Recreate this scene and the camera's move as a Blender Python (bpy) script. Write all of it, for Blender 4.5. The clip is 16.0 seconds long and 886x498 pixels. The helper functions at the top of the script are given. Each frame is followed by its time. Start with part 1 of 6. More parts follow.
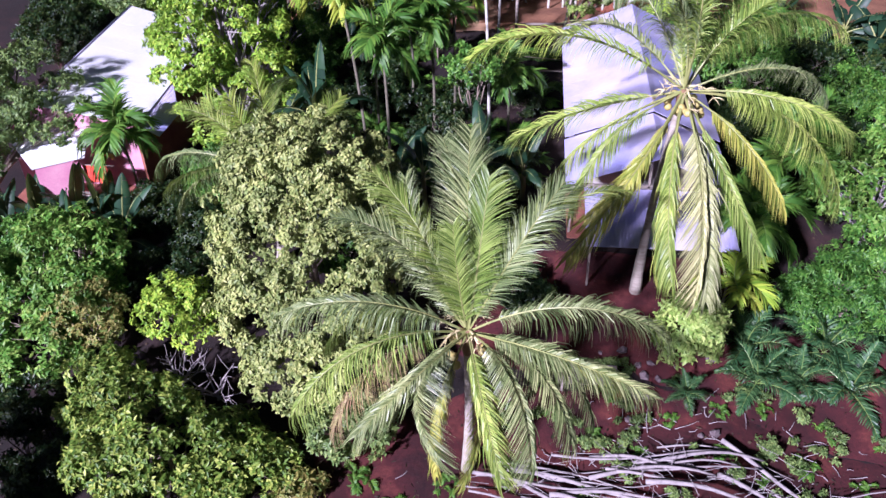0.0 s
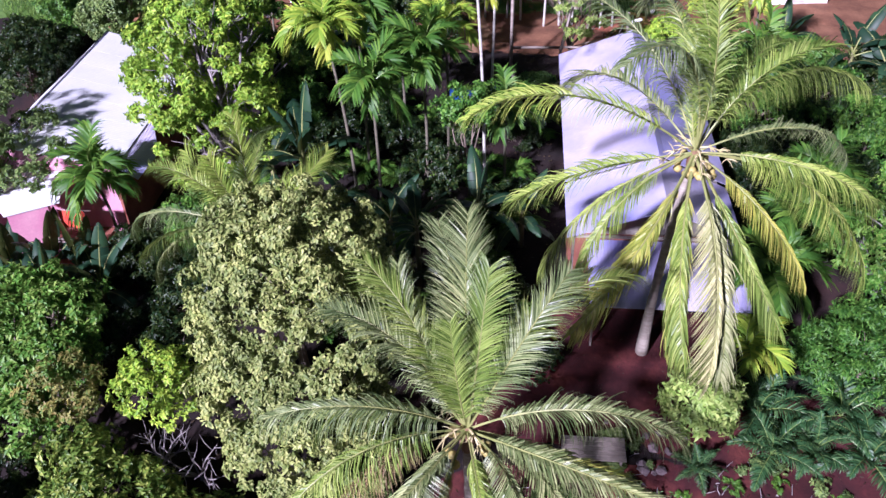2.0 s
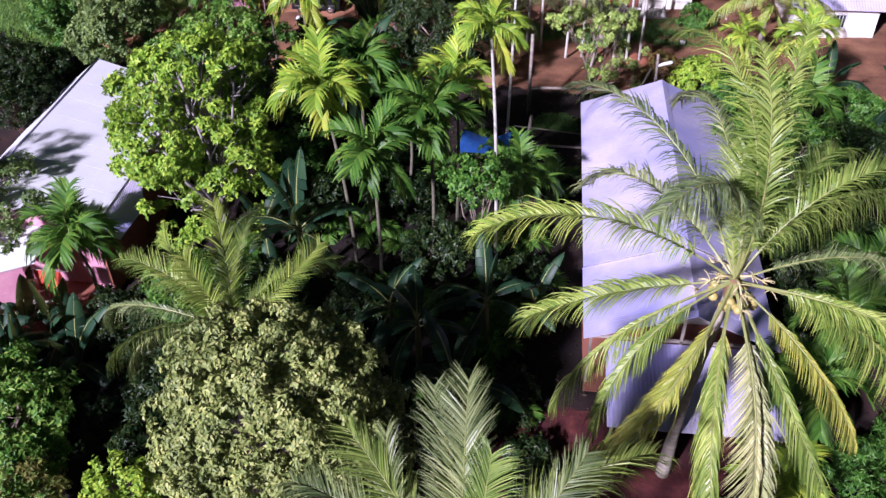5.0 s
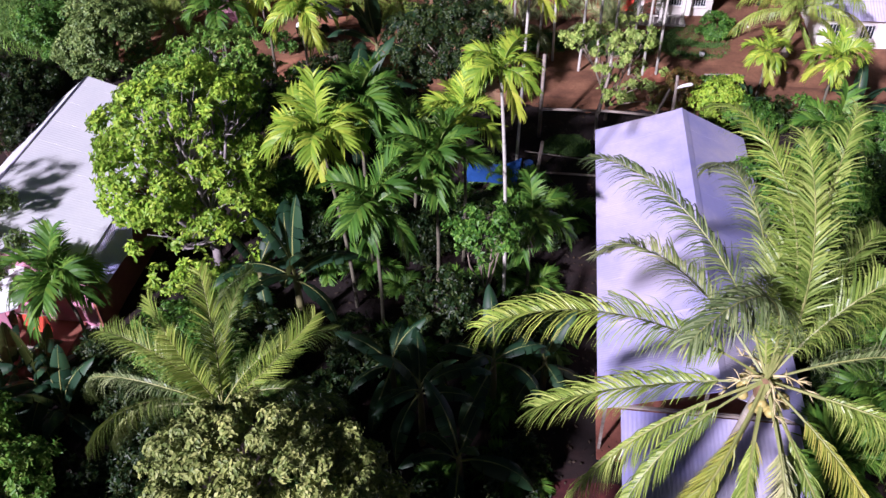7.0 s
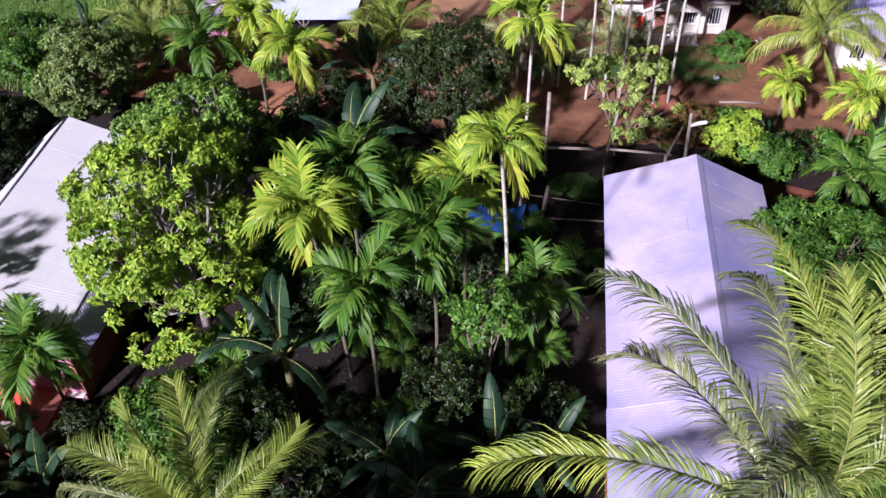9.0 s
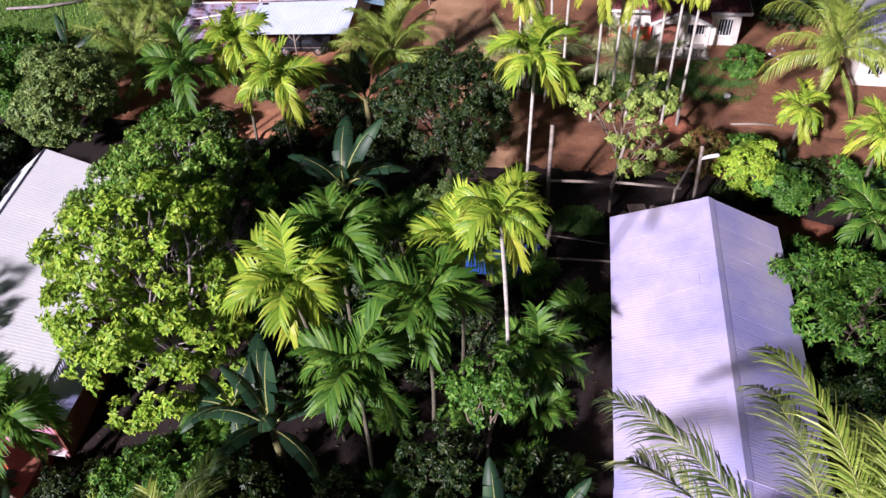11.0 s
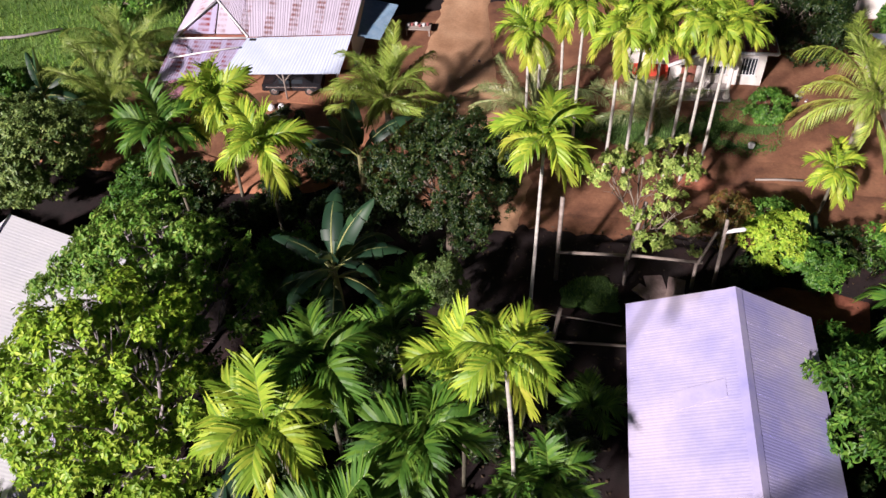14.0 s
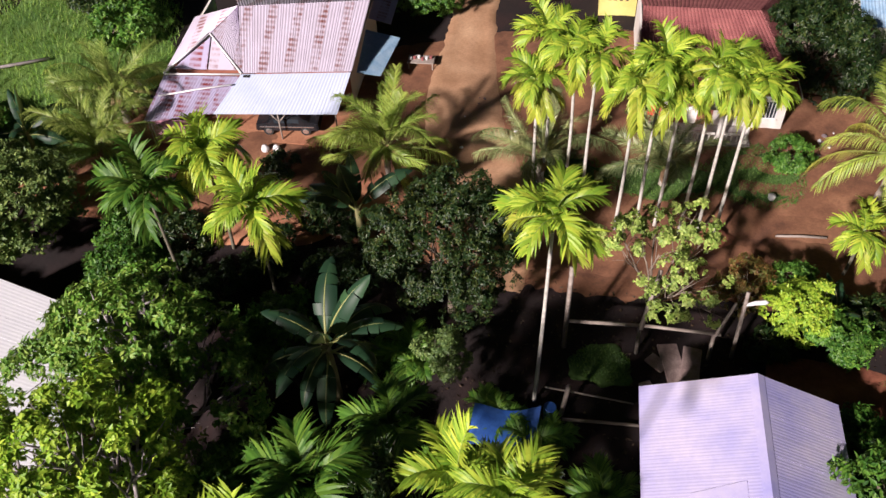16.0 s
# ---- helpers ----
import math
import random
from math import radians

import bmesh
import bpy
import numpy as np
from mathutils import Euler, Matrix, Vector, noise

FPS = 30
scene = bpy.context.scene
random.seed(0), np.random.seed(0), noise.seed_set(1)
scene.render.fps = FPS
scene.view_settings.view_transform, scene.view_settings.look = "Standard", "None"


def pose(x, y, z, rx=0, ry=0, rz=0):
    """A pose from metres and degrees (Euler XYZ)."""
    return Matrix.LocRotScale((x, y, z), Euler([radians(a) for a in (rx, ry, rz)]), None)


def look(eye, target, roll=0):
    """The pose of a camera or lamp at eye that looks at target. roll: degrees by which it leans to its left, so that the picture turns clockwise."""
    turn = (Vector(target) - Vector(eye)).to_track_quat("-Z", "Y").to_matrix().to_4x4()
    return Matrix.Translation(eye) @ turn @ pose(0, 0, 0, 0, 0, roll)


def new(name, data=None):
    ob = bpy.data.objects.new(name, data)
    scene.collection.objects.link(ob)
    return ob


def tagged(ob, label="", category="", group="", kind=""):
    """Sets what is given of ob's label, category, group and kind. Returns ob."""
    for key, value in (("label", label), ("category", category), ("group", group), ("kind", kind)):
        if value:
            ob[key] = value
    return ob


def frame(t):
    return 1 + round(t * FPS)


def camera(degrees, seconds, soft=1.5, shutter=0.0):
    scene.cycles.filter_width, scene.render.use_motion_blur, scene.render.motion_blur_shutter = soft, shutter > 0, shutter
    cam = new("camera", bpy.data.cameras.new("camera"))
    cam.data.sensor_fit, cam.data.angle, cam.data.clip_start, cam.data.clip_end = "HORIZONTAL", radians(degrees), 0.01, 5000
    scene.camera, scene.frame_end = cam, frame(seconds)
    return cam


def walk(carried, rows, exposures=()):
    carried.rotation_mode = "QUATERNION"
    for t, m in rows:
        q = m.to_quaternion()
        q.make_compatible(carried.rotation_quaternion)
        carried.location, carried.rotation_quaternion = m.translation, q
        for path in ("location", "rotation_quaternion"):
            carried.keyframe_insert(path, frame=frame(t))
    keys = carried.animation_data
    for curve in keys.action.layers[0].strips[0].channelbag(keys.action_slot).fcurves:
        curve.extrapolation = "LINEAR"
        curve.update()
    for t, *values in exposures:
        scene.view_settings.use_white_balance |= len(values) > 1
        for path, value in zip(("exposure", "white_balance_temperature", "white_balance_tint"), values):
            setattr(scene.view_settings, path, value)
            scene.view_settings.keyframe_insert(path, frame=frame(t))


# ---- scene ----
cam = camera(54.4, 16.0)
PATH = [
    (0, (3.085, -11.084, 26.283), (2.904, -9.482, 25.099), -1.3),
    (0.5, (3.015, -10.102, 26.619), (2.839, -8.504, 25.43), -1.2),
    (1, (2.913, -9.094, 27.01), (2.745, -7.501, 25.813), -1.1),
    (1.5, (2.776, -8.155, 27.38), (2.612, -6.565, 26.178), -1.4),
    (2, (2.644, -7.196, 27.66), (2.481, -5.613, 26.448), -1.6),
    (2.5, (2.646, -6.177, 27.973), (2.477, -4.602, 26.752), -1.5),
    (3, (2.606, -5.175, 28.235), (2.436, -3.605, 27.008), -1.3),
    (3.5, (2.6, -4.128, 28.553), (2.424, -2.564, 27.318), -1.2),
    (4, (2.597, -3.0, 28.879), (2.416, -1.446, 27.634), -0.9),
    (6.5, (2.157, 2.694, 30.515), (1.952, 4.197, 29.212), -1.1),
    (7, (2.062, 3.766, 30.853), (1.858, 5.254, 29.532), -1.0),
    (7.5, (2.04, 5.087, 31.171), (1.829, 6.566, 29.841), -1.5),
    (8, (1.98, 6.238, 31.549), (1.769, 7.703, 30.204), -1.7),
    (8.5, (1.975, 7.489, 31.977), (1.761, 8.942, 30.62), -2.0),
    (9, (1.942, 8.763, 32.318), (1.723, 10.207, 30.951), -2.1),
    (11.5, (1.587, 14.434, 33.776), (1.368, 15.812, 32.343), -2.8),
    (12, (1.514, 15.562, 33.888), (1.294, 16.933, 32.448), -2.9),
    (12.5, (1.477, 16.568, 34.017), (1.254, 17.932, 32.572), -3.0),
    (13, (1.353, 17.692, 34.172), (1.129, 19.05, 32.721), -3.1),
    (13.5, (1.245, 18.773, 34.321), (1.022, 20.124, 32.864), -3.1),
    (14, (1.125, 19.943, 34.518), (0.9, 21.284, 33.052), -3.1),
    (14.5, (0.978, 21.149, 34.784), (0.752, 22.484, 33.312), -3.1),
    (15, (0.862, 22.292, 34.871), (0.636, 23.625, 33.397), -3.2),
    (15.5, (0.683, 23.451, 35.133), (0.456, 24.774, 33.651), -3.2),
    (16, (0.711, 24.59, 35.214), (0.477, 25.907, 33.726), -3.1),
]
EXPOSURES = [(0.0, 1.05, 4650, 52), (6.5, 0.65, 4850, 48), (12.0, 0.72, 5150, 42), (16.0, 0.66, 5400, 37)]      # stops, kelvin, tint
walk(cam, [(t, look(eye, target, roll)) for t, eye, target, roll in PATH], EXPOSURES)

# ---- sky, sun, exposure ----
SUN_EL, SUN_AZ = radians(31), radians(210)          # azimuth clockwise from +y: low sun behind the first eye, to its left
world = bpy.data.worlds.new("sky")
scene.world = world
world.use_nodes = True
wn = world.node_tree
sky = wn.nodes.new("ShaderNodeTexSky")
sky.sky_type, sky.sun_disc, sky.sun_elevation, sky.sun_rotation = "NISHITA", False, SUN_EL, SUN_AZ
wn.links.new(sky.outputs[0], wn.nodes["Background"].inputs[0])
wn.nodes["Background"].inputs[1].default_value = 0.0029
sun = new("sun", bpy.data.lights.new("sun", "SUN"))
sun.data.energy, sun.data.angle, sun.data.color = 5.0, radians(3.2), (1.0, 0.88, 0.58)
sun.matrix_world = look((0, 0, 0), (-math.sin(SUN_AZ) * math.cos(SUN_EL), -math.cos(SUN_AZ) * math.cos(SUN_EL), -math.sin(SUN_EL)))


# ---- materials ----
def node_mat(name, rough=0.7, metal=0.0):
    m = bpy.data.materials.new(name)
    m.use_nodes = True
    b = m.node_tree.nodes["Principled BSDF"]
    b.inputs["Roughness"].default_value, b.inputs["Metallic"].default_value = rough, metal
    return m, m.node_tree, b


def ramp(nt, src, stops):
    r = nt.nodes.new("ShaderNodeValToRGB")
    while len(r.color_ramp.elements) < len(stops):
        r.color_ramp.elements.new(0.5)
    for e, (p, c) in zip(r.color_ramp.elements, stops):
        e.position, e.color = p, (*c, 1)
    nt.links.new(src, r.inputs[0])
    return r.outputs[0]


def tex(nt, scale, detail=6, rough=0.6, stretch=(1, 1, 1)):
    co = nt.nodes.new("ShaderNodeTexCoord")
    mp = nt.nodes.new("ShaderNodeMapping")
    mp.inputs["Scale"].default_value = stretch
    n = nt.nodes.new("ShaderNodeTexNoise")
    n.inputs["Scale"].default_value, n.inputs["Detail"].default_value, n.inputs["Roughness"].default_value = scale, detail, rough
    nt.links.new(co.outputs["Object"], mp.inputs[0])
    nt.links.new(mp.outputs[0], n.inputs["Vector"])
    return n.outputs["Fac"]


def mixc(nt, fac, a, b, kind="MIX"):
    m = nt.nodes.new("ShaderNodeMix")
    m.data_type, m.blend_type = "RGBA", kind
    if isinstance(fac, float):
        m.inputs[0].default_value = fac
    else:
        nt.links.new(fac, m.inputs[0])
    for i, v in ((6, a), (7, b)):
        if isinstance(v, tuple):
            m.inputs[i].default_value = (*v, 1)
        else:
            nt.links.new(v, m.inputs[i])
    return m.outputs[2]


def bump(nt, b, src, strength, dist):
    n = nt.nodes.new("ShaderNodeBump")
    n.inputs["Strength"].default_value, n.inputs["Distance"].default_value = strength, dist
    nt.links.new(src, n.inputs["Height"])
    nt.links.new(n.outputs[0], b.inputs["Normal"])


def surface(name, stops, scale=1.5, fine=14.0, rough=0.8, metal=0.0, depth=0.02, stretch=(1, 1, 1), speck=0.35):
    """Two scales of noise: broad patches through a ramp, fine grain over them, and relief."""
    m, nt, b = node_mat(name, rough, metal)
    base = ramp(nt, tex(nt, scale, 5, 0.6, stretch), stops)
    grain = ramp(nt, tex(nt, fine, 8, 0.7, stretch), [(0.3, (0.45, 0.45, 0.45)), (0.7, (1.25, 1.22, 1.2))])
    nt.links.new(mixc(nt, speck, base, grain, "MULTIPLY"), b.inputs["Base Color"])
    if depth:
        bump(nt, b, tex(nt, fine * 0.7, 8, 0.7, stretch), 0.7, depth)
    return m


def foliage(name, stops, rough=0.45, trans=0.25, patch=0.35, tint=(0.5, 0.6, 0.12)):
    """Leaves: hue by leaf and by patch of the crown, some light passing through, waxy sheen."""
    m, nt, b = node_mat(name, rough)
    geo = nt.nodes.new("ShaderNodeNewGeometry")
    col = ramp(nt, geo.outputs["Random Per Island"], stops)
    info = nt.nodes.new("ShaderNodeObjectInfo")
    shade = ramp(nt, tex(nt, patch, 3), [(0.35, (0.6, 0.66, 0.58)), (0.65, (1.22, 1.2, 1.05))])
    shade2 = ramp(nt, info.outputs["Random"], [(0.0, (0.78, 0.84, 0.8)), (1.0, (1.12, 1.08, 1.0))])
    col = mixc(nt, 1.0, mixc(nt, 1.0, col, shade, "MULTIPLY"), shade2, "MULTIPLY")
    nt.links.new(col, b.inputs["Base Color"])
    b.inputs["Specular IOR Level"].default_value = 0.36
    t = nt.nodes.new("ShaderNodeBsdfTranslucent")
    nt.links.new(mixc(nt, 0.45, col, tint), t.inputs[0])
    mx = nt.nodes.new("ShaderNodeMixShader")
    mx.inputs[0].default_value = trans
    nt.links.new(b.outputs[0], mx.inputs[1])
    nt.links.new(t.outputs[0], mx.inputs[2])
    nt.links.new(mx.outputs[0], nt.nodes["Material Output"].inputs[0])
    return m


def leaves3(a, b, c):
    return [(0.0, a), (0.5, b), (1.0, c)]


M = {}
M["coco"] = foliage("coconut leaflets", leaves3((0.11, 0.18, 0.03), (0.25, 0.34, 0.055), (0.44, 0.50, 0.14)), 0.38, 0.14)
M["coco_grey"] = foliage("grey green coconut leaflets", leaves3((0.08, 0.12, 0.045), (0.20, 0.25, 0.10), (0.42, 0.45, 0.24)), 0.36, 0.1)
M["coco_young"] = foliage("yellow green coconut leaflets", leaves3((0.18, 0.29, 0.035), (0.31, 0.42, 0.06), (0.47, 0.52, 0.12)), 0.4, 0.25)
M["coco_deep"] = foliage("deep green coconut leaflets", leaves3((0.07, 0.12, 0.03), (0.14, 0.21, 0.045), (0.28, 0.34, 0.08)), 0.36, 0.2)
M["coco_old"] = foliage("yellowing coconut leaflets", leaves3((0.22, 0.28, 0.045), (0.38, 0.40, 0.06), (0.56, 0.50, 0.12)), 0.4, 0.2)
M["coco_pale"] = foliage("bleached coconut leaflets", leaves3((0.26, 0.29, 0.12), (0.43, 0.44, 0.22), (0.60, 0.57, 0.36)), 0.4, 0.12)
M["coco_dry"] = foliage("dry coconut leaflets", leaves3((0.30, 0.20, 0.12), (0.38, 0.27, 0.18), (0.34, 0.29, 0.12)), 0.6, 0.15)
M["rachis"] = surface("leaf stalks", [(0.3, (0.17, 0.21, 0.05)), (0.7, (0.38, 0.38, 0.13))], 2, 20, 0.5, depth=0)
M["areca"] = foliage("areca leaflets", leaves3((0.17, 0.33, 0.02), (0.38, 0.55, 0.035), (0.62, 0.70, 0.06)), 0.45, 0.3)
# areca leaflets again, their colour darkened for palms standing in shade
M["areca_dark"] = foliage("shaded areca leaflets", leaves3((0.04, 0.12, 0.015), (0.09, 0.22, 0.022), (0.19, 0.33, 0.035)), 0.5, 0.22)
M["cycad"] = foliage("blue green feathery leaflets", leaves3((0.022, 0.07, 0.03), (0.05, 0.13, 0.05), (0.13, 0.23, 0.085)), 0.42, 0.15)
M["areca_old"] = foliage("yellow areca leaflets", leaves3((0.36, 0.47, 0.03), (0.52, 0.58, 0.05), (0.62, 0.60, 0.09)), 0.4, 0.3)
# banana green lowered to near black, with deep shade in the colour
M["banana"] = foliage("banana blades darkened for shade", leaves3((0.012, 0.04, 0.026), (0.022, 0.062, 0.036), (0.045, 0.11, 0.05)), 0.48, 0.16)
M["mango"] = foliage("mango leaves", leaves3((0.14, 0.20, 0.055), (0.29, 0.345, 0.105), (0.45, 0.48, 0.18)), 0.5, 0.12, 0.5)
M["broad"] = foliage("bright broad leaves", leaves3((0.20, 0.38, 0.02), (0.38, 0.57, 0.03), (0.56, 0.67, 0.06)), 0.45, 0.24, 0.5)
M["mid"] = foliage("green broad leaves", leaves3((0.03, 0.11, 0.015), (0.09, 0.23, 0.025), (0.20, 0.36, 0.05)), 0.45, 0.2, 0.5)
# dark leaf colour, lowered further to put deep shade into the undergrowth
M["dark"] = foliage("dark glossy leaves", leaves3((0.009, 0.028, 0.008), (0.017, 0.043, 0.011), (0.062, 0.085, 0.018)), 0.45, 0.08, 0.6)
M["fresh"] = foliage("fresh green leaves", leaves3((0.075, 0.21, 0.02), (0.17, 0.34, 0.04), (0.34, 0.46, 0.09)), 0.45, 0.22, 0.5)
M["mottled"] = foliage("mottled green leaves", leaves3((0.05, 0.11, 0.015), (0.15, 0.25, 0.03), (0.36, 0.42, 0.08)), 0.45, 0.2, 0.6)
M["pale"] = foliage("pale leaves", leaves3((0.18, 0.30, 0.055), (0.31, 0.44, 0.10), (0.47, 0.56, 0.18)), 0.45, 0.22, 0.5)
M["grey"] = foliage("grey green leaves", leaves3((0.09, 0.16, 0.05), (0.18, 0.27, 0.085), (0.30, 0.38, 0.12)), 0.45, 0.2, 0.4)
M["rust"] = foliage("rust leaves", leaves3((0.22, 0.08, 0.03), (0.24, 0.15, 0.04), (0.09, 0.15, 0.03)), 0.5, 0.2, 0.8)
M["brownleaf"] = foliage("browning leaves", leaves3((0.24, 0.19, 0.05), (0.36, 0.33, 0.09), (0.16, 0.26, 0.05)), 0.5, 0.2, 0.8)
M["grass"] = foliage("grass blades", leaves3((0.05, 0.14, 0.02), (0.09, 0.21, 0.03), (0.16, 0.26, 0.05)), 0.5, 0.25, 0.3)
M["meadow_blades"] = foliage("meadow blades", leaves3((0.07, 0.19, 0.02), (0.16, 0.32, 0.035), (0.30, 0.42, 0.07)), 0.5, 0.25, 0.25)
# shade is put into the leaf litter's colour, as in the soil
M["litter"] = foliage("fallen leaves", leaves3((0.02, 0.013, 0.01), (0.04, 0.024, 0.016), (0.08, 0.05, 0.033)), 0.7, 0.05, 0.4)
M["bark"] = surface("bark", [(0.3, (0.16, 0.12, 0.09)), (0.7, (0.32, 0.27, 0.21))], 3, 18, 0.9, depth=0.02, stretch=(1, 1, 0.4))
M["palm_bark"] = surface("ringed palm bark", [(0.3, (0.30, 0.26, 0.21)), (0.7, (0.48, 0.43, 0.37))], 3, 9, 0.85, depth=0.02, stretch=(0.4, 0.4, 2.0))
M["areca_bark"] = surface("pale areca bark", [(0.3, (0.42, 0.41, 0.36)), (0.7, (0.66, 0.64, 0.58))], 2, 10, 0.8, depth=0.012, stretch=(0.5, 0.5, 2.5))
# areca bark again, darkened so trunks under the canopy look shaded
M["dim_bark"] = surface("areca bark dimmed for shade", [(0.3, (0.09, 0.09, 0.06)), (0.7, (0.20, 0.18, 0.13))], 2, 10, 0.85, depth=0.012, stretch=(0.5, 0.5, 2.5))
M["twig"] = surface("bare grey twigs", [(0.3, (0.24, 0.21, 0.21)), (0.7, (0.40, 0.36, 0.37))], 3, 20, 0.85)
M["shaft"] = surface("green crownshaft", [(0.3, (0.16, 0.25, 0.05)), (0.7, (0.28, 0.36, 0.09))], 2, 12, 0.4, depth=0)
M["stem"] = surface("banana stem", [(0.3, (0.17, 0.19, 0.07)), (0.7, (0.30, 0.24, 0.13))], 2, 10, 0.5, stretch=(1, 1, 0.2))
M["nut"] = surface("coconut husk", [(0.3, (0.42, 0.33, 0.08)), (0.7, (0.55, 0.48, 0.16))], 4, 20, 0.5, depth=0)
M["fibre"] = surface("brown palm fibre", [(0.3, (0.16, 0.09, 0.045)), (0.7, (0.34, 0.22, 0.12))], 4, 24, 0.9, depth=0.02, stretch=(1, 1, 0.3))
M["spray"] = surface("cream flower spray", [(0.3, (0.55, 0.46, 0.20)), (0.7, (0.72, 0.64, 0.36))], 4, 20, 0.7, depth=0)
# soil kept near black: the shade under the trees is in its colour
M["soil"] = surface("red soil with litter, darkened for shade", [(0.25, (0.006, 0.004, 0.004)), (0.5, (0.013, 0.006, 0.006)), (0.75, (0.032, 0.012, 0.010))], 0.35, 5, 0.95, depth=0.05, speck=0.7)
M["road"] = surface("packed earth", [(0.25, (0.31, 0.17, 0.085)), (0.5, (0.43, 0.25, 0.135)), (0.78, (0.56, 0.36, 0.21))], 0.4, 6, 0.95, depth=0.03, speck=0.4)
M["clay"] = surface("orange clay", [(0.3, (0.30, 0.12, 0.06)), (0.7, (0.48, 0.23, 0.12))], 0.6, 6, 0.95, depth=0.04, speck=0.5)
# soil's own red, with shade put into the dark tones and lit spots redder
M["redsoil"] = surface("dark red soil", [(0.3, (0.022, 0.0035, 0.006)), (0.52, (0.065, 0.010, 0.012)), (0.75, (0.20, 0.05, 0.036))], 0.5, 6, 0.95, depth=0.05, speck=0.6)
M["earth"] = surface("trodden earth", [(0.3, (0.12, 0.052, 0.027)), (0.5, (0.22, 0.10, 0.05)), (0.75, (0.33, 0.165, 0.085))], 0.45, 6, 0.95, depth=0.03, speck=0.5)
M["turf"] = surface("short turf", [(0.3, (0.035, 0.085, 0.015)), (0.7, (0.09, 0.17, 0.03))], 0.5, 9, 0.95, depth=0.05, speck=0.6)
# turf again, lighter, with the sun put into its colour
M["meadow"] = surface("sunlit meadow turf", [(0.3, (0.06, 0.15, 0.02)), (0.7, (0.17, 0.29, 0.045))], 0.35, 5, 0.95, depth=0.08, speck=0.7)
M["mound"] = surface("red clay mound", [(0.3, (0.20, 0.06, 0.03)), (0.7, (0.34, 0.13, 0.07))], 0.8, 7, 0.95, depth=0.05, speck=0.5)
M["wood"] = surface("weathered timber", [(0.3, (0.22, 0.18, 0.15)), (0.7, (0.40, 0.35, 0.31))], 2, 14, 0.85, stretch=(0.4, 0.4, 3))
M["plaster"] = surface("white painted plaster", [(0.3, (0.70, 0.67, 0.62)), (0.7, (0.82, 0.8, 0.76))], 0.8, 10, 0.8, depth=0.004, speck=0.15)
M["pink"] = surface("pink painted wall", [(0.3, (0.62, 0.24, 0.38)), (0.7, (0.74, 0.38, 0.48))], 0.8, 10, 0.8, depth=0.004, speck=0.2)
M["brown"] = surface("red brown wall", [(0.3, (0.26, 0.09, 0.06)), (0.7, (0.36, 0.14, 0.09))], 0.8, 10, 0.8, depth=0.01, speck=0.3)
M["cement"] = surface("grey cement", [(0.3, (0.30, 0.28, 0.27)), (0.7, (0.44, 0.41, 0.39))], 1.2, 12, 0.9, depth=0.01, speck=0.4)
# the sky's lilac reflection is in the base colour, with random paler patches
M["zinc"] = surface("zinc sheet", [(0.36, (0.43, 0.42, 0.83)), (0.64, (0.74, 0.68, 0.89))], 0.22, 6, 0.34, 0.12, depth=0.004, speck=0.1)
M["zinc_white"] = surface("bright zinc sheet", [(0.3, (0.79, 0.81, 0.87)), (0.7, (0.87, 0.88, 0.92))], 0.6, 6, 0.45, 0.0, depth=0.003, speck=0.1)
M["zinc_blue"] = surface("bluish zinc sheet", [(0.3, (0.52, 0.60, 0.80)), (0.7, (0.64, 0.71, 0.86))], 0.5, 6, 0.45, 0.0, depth=0.003, speck=0.12)
M["blue_sheet"] = surface("blue painted sheet", [(0.3, (0.22, 0.42, 0.66)), (0.7, (0.46, 0.64, 0.82))], 1.2, 7, 0.5, 0.2, depth=0.004, speck=0.3)
M["tile"] = surface("red roof tile", [(0.3, (0.24, 0.075, 0.075)), (0.7, (0.38, 0.14, 0.13))], 1.2, 12, 0.75, depth=0.01, speck=0.4)
M["tarp"] = surface("blue tarpaulin", [(0.3, (0.02, 0.07, 0.28)), (0.7, (0.04, 0.12, 0.42))], 1.5, 6, 0.4, depth=0.02, speck=0.3)
M["red_cloth"] = surface("red cloth", [(0.3, (0.62, 0.05, 0.03)), (0.7, (0.75, 0.11, 0.04))], 3, 12, 0.8, depth=0.01, speck=0.2)
M["white_plastic"] = surface("white plastic", [(0.3, (0.72, 0.72, 0.74)), (0.7, (0.82, 0.82, 0.83))], 2, 12, 0.4, depth=0, speck=0.08)
M["dark_paint"] = surface("black car paint", [(0.3, (0.012, 0.013, 0.016)), (0.7, (0.022, 0.022, 0.026))], 2, 12, 0.2, depth=0, speck=0.1)
M["rubber"] = surface("tyre rubber", [(0.3, (0.015, 0.015, 0.015)), (0.7, (0.03, 0.03, 0.03))], 4, 20, 0.8, depth=0.004)
M["chrome"] = surface("bright metal", [(0.3, (0.7, 0.7, 0.72)), (0.7, (0.82, 0.82, 0.84))], 2, 12, 0.25, 0.9, depth=0, speck=0.1)
M["glass"], _nt, _b = node_mat("window glass", 0.06)
_b.inputs["Base Color"].default_value = (0.03, 0.04, 0.05, 1)
M["rubble"] = surface("broken red grey concrete", [(0.3, (0.20, 0.14, 0.13)), (0.7, (0.38, 0.29, 0.27))], 2.5, 12, 0.9, depth=0.02, speck=0.5)
M["stone"] = surface("rubble stone", [(0.3, (0.10, 0.075, 0.08)), (0.7, (0.24, 0.19, 0.20))], 2, 12, 0.9)


